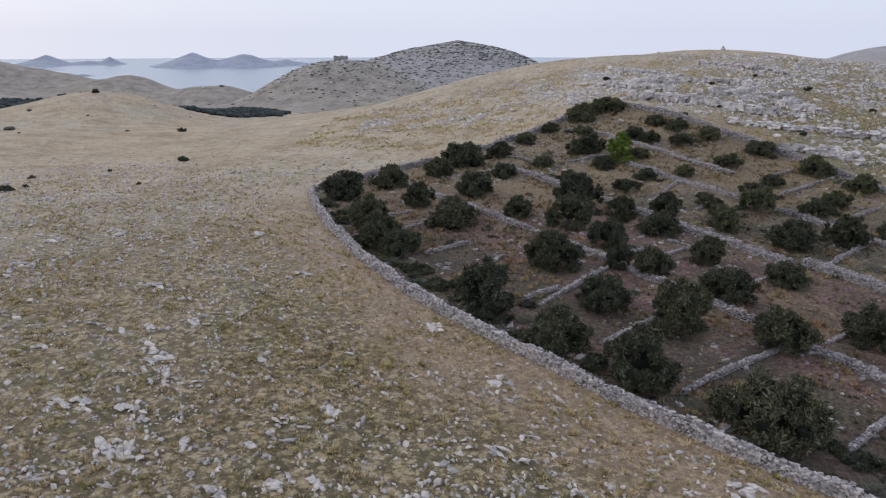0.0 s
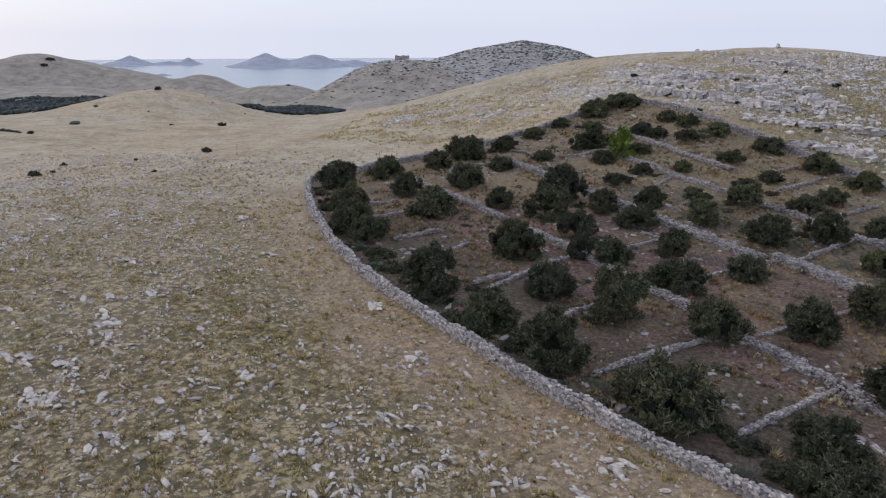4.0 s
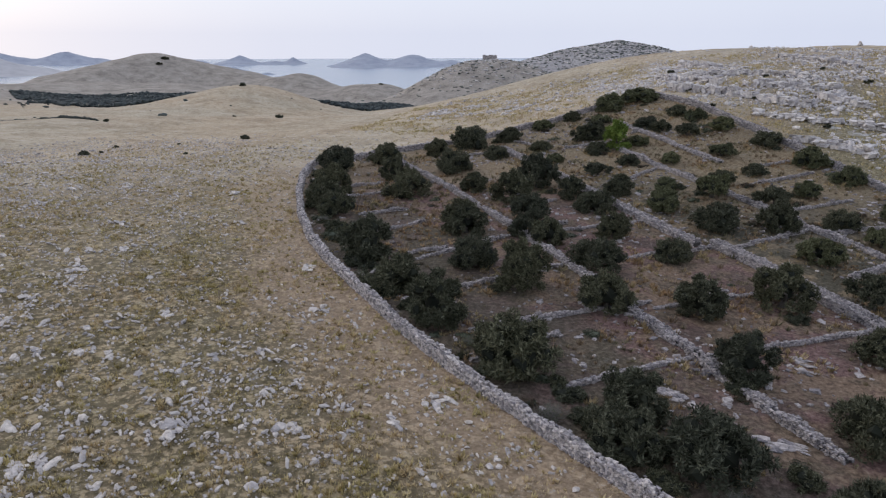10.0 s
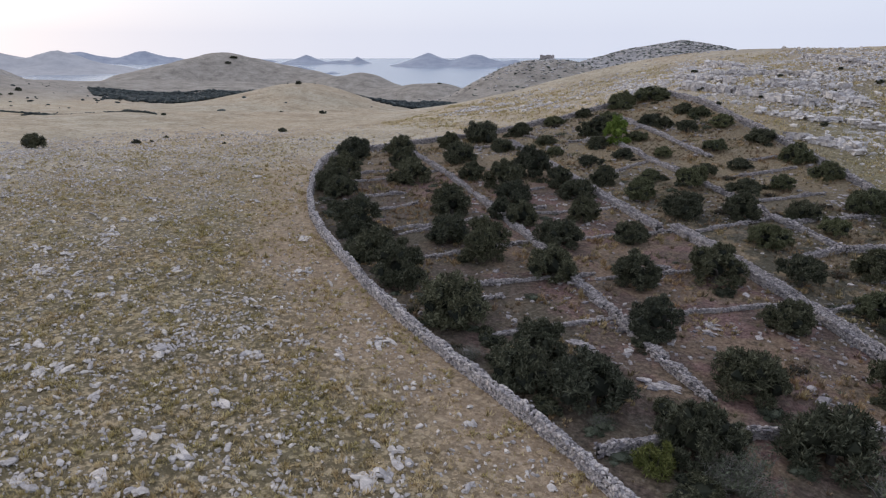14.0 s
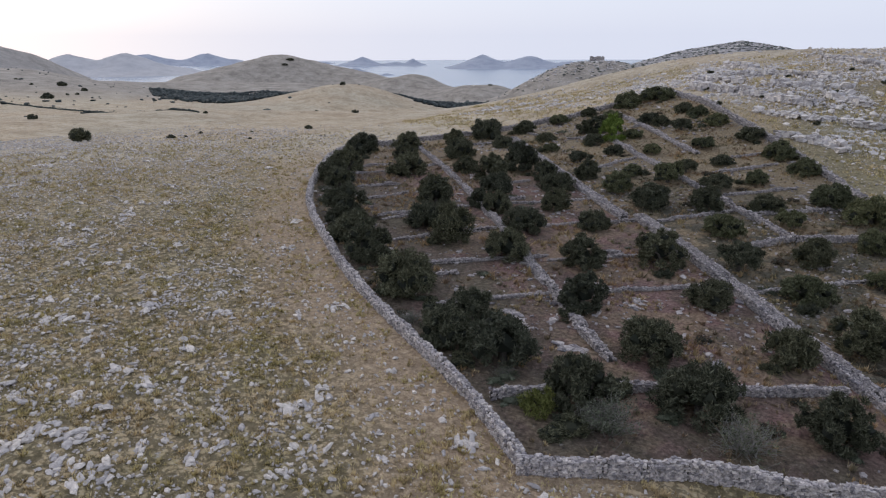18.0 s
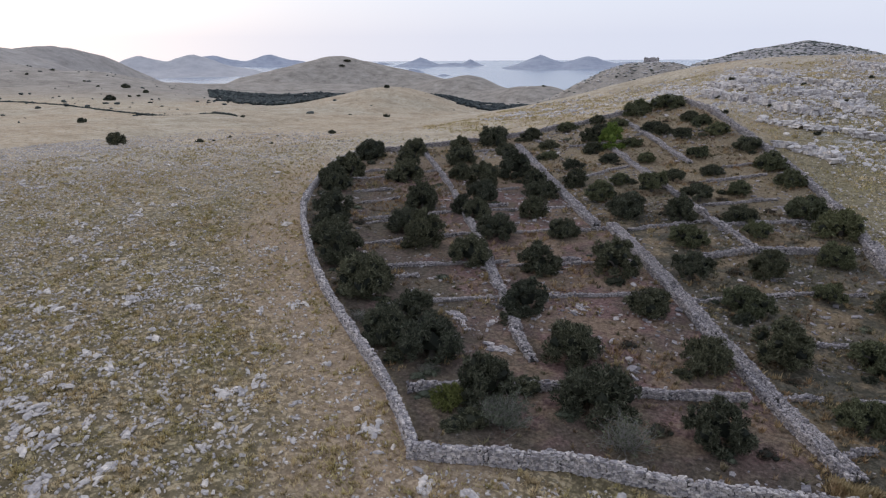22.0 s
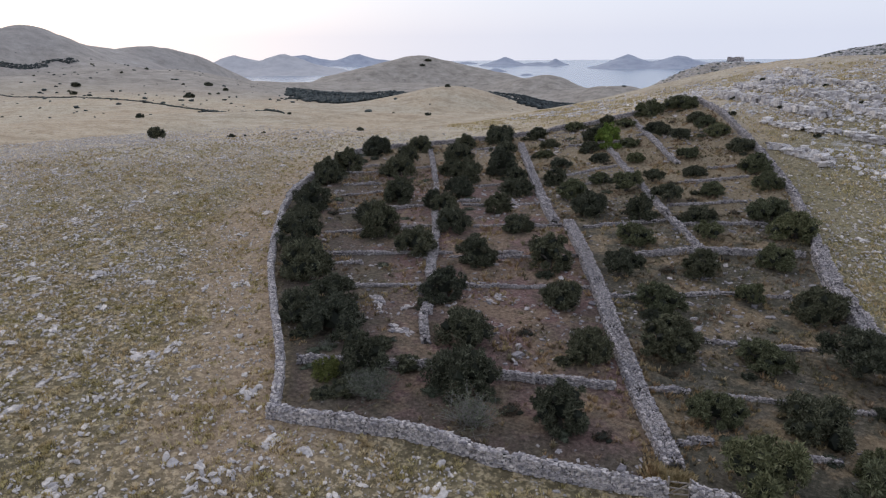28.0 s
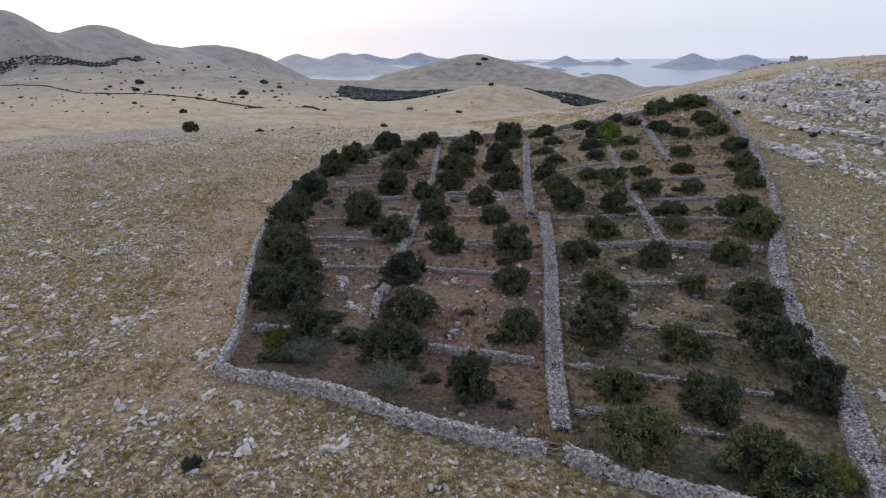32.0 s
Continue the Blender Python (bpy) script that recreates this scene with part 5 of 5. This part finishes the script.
gxx, gyy = dart(34000, -18, 80, 16, 132, weed_chance, rng)
v, f = tussocks(gxx, gyy, np.clip(rng.lognormal(-0.85, 0.35, len(gxx)), 0.25, 0.9), 14, rng)
tagged(new("dry_weeds", np_mesh("dry_weeds", v, f, M_WEED)), "dry rusty weeds between the olive terraces", "weeds", kind="stuff")
gxx, gyy = dart(30000, -18, 80, 16, 132, lambda x, y: smooth(0.18, 0.42, fbm(x, y, 3.4, 3, 83)) * inside(x, y, GROVE) * off_walls(x, y, 0.6), rng)
v, f = tussocks(gxx, gyy, np.clip(rng.lognormal(-0.8, 0.35, len(gxx)), 0.25, 0.95), 16, rng)
tagged(new("rusty_grass", np_mesh("rusty_grass", v, f, M_TAN)), "tan and rusty patches of dead grass on terraces", "grass", kind="stuff")
# stones on the terraces
gxx, gyy = dart(17000, -18, 80, 16, 132, lambda x, y: inside(x, y, GROVE) * off_walls(x, y, 0.6) * smooth(-0.3, 0.6, fbm(x, y, 7, 3, 91)), rng)
sz = np.clip(rng.lognormal(-1.9, 0.5, len(gxx)), 0.07, 0.6)
dims = np.column_stack([sz * 1.5, sz, sz * 0.5]) * rng.uniform(0.7, 1.3, (len(sz), 3))
v, f = scatter(BLOCKS, CUBE_F, np.column_stack([gxx, gyy, height(gxx, gyy) + 0.03]), dims, rng.uniform(0, 6, len(sz)), 0.35)
tagged(new("terrace_rubble", np_mesh("terrace_rubble", v, f, M_STONE)), "loose grey stones lying on terrace soil", "stones", kind="stuff")

# ---- shrubs ----
def shrub_kind(seed, leaf, count, size, lobes=7, spread=1.3, high=1.9, inner=True, name="shrub"):
    g = np.random.default_rng(seed)
    root = new(name)
    c, r, core = crown_lobes(g, lobes, spread, high, 0.3)
    lv, lf = leaf_cloud(c, r, count, size, g)
    fol = child("foliage", np_mesh("foliage", lv, lf, leaf), root)
    # filler lobes, painted with inner shade under the dark and brown leaves
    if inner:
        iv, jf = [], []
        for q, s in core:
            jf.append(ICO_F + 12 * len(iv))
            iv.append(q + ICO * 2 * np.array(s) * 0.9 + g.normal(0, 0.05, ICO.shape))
        child("inner_foliage", np_mesh("inner_foliage", np.concatenate(iv), np.concatenate(jf), M_SHADE_FILL if leaf in (M_LEAF, M_BROWN) else leaf), fol)
    sv, sf = tube([(0, 0, -0.3), (0.05, 0.02, 0.4), (0.1, 0.1, 0.9)], (0.10, 0.08, 0.05), 6)
    child("stem", np_mesh("stem", sv, sf, M_BARK, True), root)
    return root


def bare_shrub(seed, leaf, leaves):
    """A thin grey shrub: forked twigs with few leaves."""
    g = np.random.default_rng(seed)
    root = new("bare_shrub")
    V, Fc, L = [], [], []
    base = 0
    for _ in range(90):
        d = Vector((g.normal(0, 0.75), g.normal(0, 0.75), g.uniform(0.7, 1.5))).normalized()
        p = Vector((g.normal(0, 0.25), g.normal(0, 0.25), 0))
        pts = [p]
        for _k in range(4):
            d = (d + Vector(g.normal(0, 0.22, 3))).normalized()
            pts.append(pts[-1] + d * g.uniform(0.28, 0.62))
        for a, b in ((pts, (0.022, 0.018, 0.014, 0.010, 0.005)), ([pts[2], pts[2] + Vector(g.normal(0, 0.35, 3)) + Vector((0, 0, 0.35)), pts[2] + Vector(g.normal(0, 0.5, 3)) + Vector((0, 0, 0.7))], (0.012, 0.009, 0.005))):
            tv, tf = tube(a, b, 3)
            V.append(tv)
            Fc.append(tf + base)
            base += len(tv)
            L.append([q[:] for q in a[1:]])
    child("twig_mass", np_mesh("twig_mass", np.concatenate(V), np.concatenate(Fc), M_TWIG), root)
    tips = np.concatenate([np.array(q) for q in L])
    pick = tips[g.integers(0, len(tips), leaves)]
    lv, lf = leaf_cloud(pick, np.full((leaves, 3), 0.12), leaves, 0.065, g)
    child("foliage", np_mesh("foliage", lv, lf, leaf), root)
    return root


BUSH = [shrub_kind(400 + k, M_LEAF, 3600, 0.135) for k in range(3)]
GREEN_SHRUB = shrub_kind(410, M_LEAF_YELLOW, 3600, 0.105, 6, 1.2, 1.9, False)
SAGE = shrub_kind(411, M_LEAF_SAGE, 2200, 0.105, 7, 1.3, 1.3, True)
DEAD = shrub_kind(412, M_BROWN, 1900, 0.10, 7, 1.3, 1.2, True)
BARE = [bare_shrub(420, M_LEAF_PALE, 3600), bare_shrub(421, M_LEAF_PALE, 1500)]
NEAR_BUSHES = [(-69.5, 77.5, 5.4), (-116.0, 102.3, 3.3), (-59.0, 89.4, 2.0), (-57.5, 91.7, 1.1), (-62.1, 100.9, 1.5), (-45.3, 116.7, 2.5), (-53.2, 106.8, 1.2), (-42.7, 93.0, 1.1),
               (-57.6, 88.0, 2.2), (-96.8, 141.1, 1.9), (39.9, 119.7, 1.9), (44.2, 9.8, 1.8)]
FAR_BUSHES = [(-427, 246, 9.0), (-318, 260, 8.8), (-414, 346, 9.0), (-379, 335, 6.4), (-385, 222, 6.0), (-597, 408, 6.0), (-512, 331, 4.5), (-637, 374, 4.0), (-406, 230, 3.6), (-471, 352, 4.3),
              (-429, 333, 3.5), (-501, 253, 2.8), (-253, 123, 1.8), (-162, 195, 1.8), (-279, 343, 2.6), (-161, 320, 5.0), (-67, 174, 2.8), (-80, 172, 1.4), (-361, 307, 3.6), (-362, 315, 3.6), (-628, 249, 4)]
HILL_BUSHES = [(-812, 1182, 20), (-803, 1150, 15), (-350, 1085, 10), (-545, 1190, 8)]
for k, (x, y, w) in enumerate(NEAR_BUSHES):
    tagged(put_tree(BUSH[k % 3], x, y, w * 0.95, k * 1.7, 1.2 if w > 4 else 0.9, sink=0.08), "dark green rounded bush alone on dry pasture", "bush", "pasture bushes")
for k, (x, y, w) in enumerate(FAR_BUSHES):
    tagged(put_tree(BUSH[k % 3], x, y, w, k * 1.3, 0.85, sink=0.15), "small dark bush on the distant grassy slope", "bush", "distant bushes")
for k, (x, y, w) in enumerate(HILL_BUSHES):
    tagged(put_tree(BUSH[k % 3], x, y, w, k * 1.3, 0.6, sink=0.3), "dark tree clump on a far hill", "bush", "distant bushes")
tagged(put_tree(GREEN_SHRUB, 35.1, 23.2, 3.4, 0.4, 1.15), "yellow-green leafy shrub inside the wall corner", "shrub")
tagged(put_tree(GREEN_SHRUB, 74.8, 35.0, 4.2, 2.4, 0.9), "yellow-green leafy shrub by the broad wall", "shrub")
tagged(put_tree(BARE[0], 39.4, 23.1, 4.8, 0.2, 0.9), "grey half-bare twiggy shrub behind the wall", "shrub")
tagged(put_tree(BARE[1], 47.0, 24.5, 5.2, 1.2, 0.9), "grey bare twiggy shrub behind the wall", "shrub")
tagged(put_tree(BARE[1], 38.4, 23.4, 3.8, 2.2, 0.95), "grey half-bare twiggy shrub behind the wall", "shrub")
low_rng = random.Random(9)
for k in range(95):
    while True:
        x, y = low_rng.uniform(0, 76), low_rng.uniform(18, 118)
        if bool(inside(np.array([x]), np.array([y]), GROVE)[0]) and bool(off_walls(np.array([x]), np.array([y]), 1.4)[0]):
            break
    dead = k % 2 == 1
    tagged(put_tree(DEAD if dead else SAGE, x, y, low_rng.uniform(1.0, 2.6), low_rng.uniform(0, 6), 0.7), "low brown withered scrub on terrace soil" if dead else "low grey-green scrub on terrace soil", "shrub", "terrace scrub")

# dark shrubs added in slope clefts; at the cliff they stand for shaded hollows
for x, y, w in ((37.4, 131.2, 1.7), (39.6, 129.4, 1.3), (44.5, 149.0, 1.6), (51.5, 139.5, 1.2), (36.0, 163.0, 2.0), (59.0, 126.0, 1.3), (47.0, 122.8, 1.2), (67.0, 133.0, 1.5), (55.0, 108.5, 1.1), (72.0, 120.0, 1.3), (63.0, 147.0, 1.2)):
    tagged(put_tree(BUSH[int(x) % 3], x, y, w * 1.3, x, 0.8, sink=0.0), "small dark shrub added to darken a limestone cleft", "shrub", "slope shrubs")
# regrowth beside the trunks
for x, y, w in (WEST_FIELD + EAST_FIELD + UPPER_FIELD)[::2]:
    a = low_rng.uniform(0, 6.28)
    off = w * 0.5
    tagged(put_tree((BUSH[1], SAGE, BUSH[2])[low_rng.randrange(3)], x + off * math.cos(a), y + off * math.sin(a), low_rng.uniform(1.4, 2.6), a, low_rng.uniform(0.6, 0.95)), "low dark olive regrowth beside a tree", "shrub", "olive regrowth")
# thicket under the trees along the curved wall
hedge, hedge_t, hedge_len = resample(LEFT_WALL, 2.6)
for k in range(2, len(hedge) - 2):
    (x, y), d = hedge[k], hedge_t[k]
    off = low_rng.uniform(1.4, 5.2)
    a, b = x + d[1] * off, y - d[0] * off
    if not bool(inside(np.array([a]), np.array([b]), GROVE)[0]):
        a, b = x - d[1] * off, y + d[0] * off
    kind = (BUSH[k % 3], SAGE, BUSH[(k + 1) % 3], BARE[k % 2])[low_rng.randrange(4)]
    tagged(put_tree(kind, a, b, low_rng.uniform(1.6, 3.0), low_rng.uniform(0, 6), low_rng.uniform(0.55, 0.85)), "dense dark undergrowth shrub beside the curved wall", "shrub", "wall undergrowth")
for x, y, w in ((39.0, 27.8, 3.6), (35.3, 29.0, 2.8), (41.6, 31.5, 2.6), (42.6, 26.2, 2.4), (46.5, 26.0, 2.2), (52.5, 27.0, 2.4)):
    tagged(put_tree(SAGE if w < 2.7 else BUSH[0], x, y, w, x, 0.75), "tangled grey-green shrub in the front plot", "shrub", "front plot shrubs")

# ---- distant woods and scrub ----
def wood(poly, n, size, label, seed, name="scrub_wood"):
    g = np.random.default_rng(seed)
    p = np.array(poly, float)
    x, y = g.uniform(p[:, 0].min(), p[:, 0].max(), n * 3), g.uniform(p[:, 1].min(), p[:, 1].max(), n * 3)
    k = inside(x, y, poly) & (vnoise(x, y, 18, seed) > -0.55)
    x, y = x[k][:n], y[k][:n]
    s = size * g.uniform(0.6, 1.4, len(x))
    d = np.column_stack([s, s, s * g.uniform(0.6, 0.9, len(x))])
    vv, ff = scatter(LUMPS, ICO_F, np.column_stack([x, y, height(x, y) + d[:, 2] * 0.25]), d, g.uniform(0, 6, len(x)), 0.2, g)
    return tagged(new(name, np_mesh(name, vv, ff, M_WOOD)), label, "scrub", kind="stuff")


wood([(-470, 480), (-335, 356), (-245, 290), (-200, 290), (-200, 340), (-270, 450), (-315, 530), (-350, 602), (-405, 560), (-440, 520)], 6500, 2.8, "dark green scrub wood in the valley", 801)
wood([(-130, 345), (-92, 385), (-100, 440), (-122, 470), (-190, 590), (-263, 717), (-310, 700), (-365, 650), (-300, 590), (-205, 510), (-148, 430)], 4800, 3.0, "dark scrub wood between the hills", 802)
wood([(-656, 215), (-640, 215), (-642, 288), (-655, 372), (-672, 372), (-660, 288)], 900, 1.8, "dark tree belt on the western slope", 803, "tree_belt")
g = np.random.default_rng(55)
n = 420
ax, ay = g.uniform(-700, -90, n), g.uniform(120, 520, n)
keep = np.hypot(ax, ay) > 190
ax, ay = ax[keep], ay[keep]
s = np.clip(g.lognormal(0.1, 0.5, len(ax)), 0.5, 3.0)
d = np.column_stack([s * 1.3, s, s * 0.7])
v, f = scatter(LUMPS, ICO_F, np.column_stack([ax, ay, height(ax, ay) + 0.15 * s]), d, g.uniform(0, 6, len(ax)), 0.2, g)
tagged(new("hillside_scrub", np_mesh("hillside_scrub", v, f, M_WOOD)), "scattered dark low shrubs on far grassland", "scrub", kind="stuff")
ax, ay = np.concatenate([g.normal(-120, 75, 700), g.normal(60, 150, 2600)]), np.concatenate([g.normal(820, 60, 700), g.normal(1450, 110, 2600)])
s = g.uniform(0.8, 2.8, len(ax)) * np.where(ay > 1100, 1.7, 1.0)
d = np.column_stack([s * 1.7, s, s * 0.6])
v, f = scatter(LUMPS, ICO_F, np.column_stack([ax, ay, height(ax, ay) + 0.1 * s]), d, g.normal(0, 0.4, len(ax)), 0.2, g)
tagged(new("maquis", np_mesh("maquis", v, f, M_MAQUIS)), "dark maquis clumps on stony hills", "scrub", kind="stuff")
ax, ay = np.concatenate([g.normal(-120, 50, 500), g.normal(40, 170, 7000)]), np.concatenate([g.normal(812, 38, 500), g.normal(1430, 110, 7000)])
# the far hill is striped by long rock steps
step = np.sin(height(ax, ay, False) * 0.85 + 2.0 * vnoise(ax, ay, 60, 33) + 0.01 * ax)
keep = (ay < 1100) | (step > -0.35)
ax, ay = ax[keep], ay[keep]
s = g.uniform(0.9, 2.8, len(ax)) * np.where(ay > 1100, 1.3, 1.0)
d = np.column_stack([s * np.where(ay > 1100, 2.0, 1.7), s, s * 0.75])
v, f = scatter(LUMPS, ICO_F, np.column_stack([ax, ay, height(ax, ay) + 0.1 * s]), d, g.normal(0, 0.3, len(ax)), 0.2, g)
tagged(new("hill_outcrops", np_mesh("hill_outcrops", v, f, M_CRAG)), "grey rock outcrops on the far hills", "rocks", kind="stuff")

# long old field wall over the western slope, overgrown
dry_wall([(-495, 177), (-421, 189), (-353, 201), (-300, 196), (-248, 186), (-216, 181), (-152, 166), (-99, 141)], 0.32, 0.55, "long dark overgrown field wall on far slope", 0.5, 90, name="field_wall", mat_=M_WOOD)

# ---- the gate in the front wall ----
def box(bm_name, size, centre, material, parent, turn=(0, 0, 0), bevel=0.012, label=""):
    bm = bmesh.new()
    bmesh.ops.create_cube(bm, size=1.0, matrix=Matrix.Translation(centre) @ Euler(turn).to_matrix().to_4x4() @ Matrix.Diagonal((*size, 1)))
    bmesh.ops.bevel(bm, geom=bm.edges[:], offset=bevel, segments=1, affect="EDGES")
    me = bpy.data.meshes.new(bm_name)
    bm.to_mesh(me)
    bm.free()
    me.materials.append(material)
    return child(bm_name, me, parent, label)


gate = tagged(new("gate"), "pale weathered wooden gate in the stone wall", "gate")
gate.matrix_basis = Matrix.Translation((60.7, 25.45, float(height(60.7, 25.45)))) @ Matrix.Rotation(math.atan2(0.5, 1.2), 4, "Z")
for x in (-0.60, 0.60):
    box("post", (0.11, 0.11, 1.45), (x, 0, 0.62), M_GATE, gate)
for z in (0.25, 0.62, 1.02):
    box("rail", (1.10, 0.05, 0.09), (0, 0, z), M_GATE, gate)
box("brace", (1.28, 0.04, 0.08), (0, -0.046, 0.63), M_GATE, gate, (0, math.radians(-34), 0))
# heap of straw at the foot of the dividing wall
hx, hy = rng.normal(59.5, 0.5, 260), rng.normal(27.0, 0.55, 260)
v, f = tussocks(hx, hy, rng.uniform(0.5, 1.1, 260), 12, rng)
tagged(new("straw_clump", np_mesh("straw_clump", v, f, M_TAN)), "tall clump of dry straw by the gate", "grass", kind="stuff")

# ---- ruin on its hill, and cairns on the shoulder ----
def masonry(parent, name, x, y, z, length, thick, tall, turn, seed):
    g = np.random.default_rng(seed)
    P, S = [], []
    for c in range(int(tall / 0.8)):
        m = int(length / 1.3)
        top = tall * (0.90 + 0.10 * np.sin(np.arange(m) * 0.9 + seed)) if m else []
        for k in range(m):
            if c * 0.8 < top[k]:
                P.append(((k + 0.5 + 0.5 * (c % 2)) * 1.3 - length / 2, 0, c * 0.8 + 0.4))
                S.append((1.36, thick, 0.84))
    P, S = np.array(P), np.array(S) * g.uniform(0.95, 1.05, (len(P), 3))
    vv, ff = scatter(shapes(CUBE, 12, 0.05, seed), CUBE_F, P, S, np.zeros(len(P)), 0.03, g)
    c_, s_ = math.cos(turn), math.sin(turn)
    vv = np.column_stack([x + vv[:, 0] * c_ - vv[:, 1] * s_, y + vv[:, 0] * s_ + vv[:, 1] * c_, z + vv[:, 2]])
    return child(name, np_mesh(name, vv, ff, M_STONE), parent)


ruin = tagged(new("ruin"), "square roofless stone ruin on a rocky hilltop", "ruin")
rx0, ry0 = -128.0, 842.0
ruin.location = (rx0, ry0, float(height(rx0, ry0)) - 1.0)
for k, (dx, dy, ln, tn) in enumerate(((0, -6, 15, 0), (0, 6, 15, 0), (-7, 0, 12, math.pi / 2), (7, 0, 12, math.pi / 2))):
    masonry(ruin, "wall", dx, dy, 0, ln, 1.2, 9.0, tn, 900 + k)


def cairn(x, y, tall, seed):
    g = np.random.default_rng(seed)
    n = 60
    q = g.random(n)
    a = g.uniform(0, 6.28, n)
    r = tall * 0.8 * (1 - q) * np.sqrt(g.random(n))
    p = np.column_stack([x + r * np.cos(a), y + r * np.sin(a), float(height(x, y)) + q * tall])
    vv, ff = scatter(BLOCKS, CUBE_F, p, g.uniform(0.3, 0.6, (n, 3)), a, 0.4, g)
    return tagged(new("cairn", np_mesh("cairn", vv, ff, M_CRAG)), "small pile of stones on the grassy shoulder", "cairn", "cairns")


cairn(58.2, 200.3, 1.0, 950)
cairn(110.8, 292.2, 1.4, 951)

for k in BUSH + BARE + [GREEN_SHRUB, SAGE, DEAD]:
    for o in [*k.children_recursive, k]:
        bpy.data.objects.remove(o)
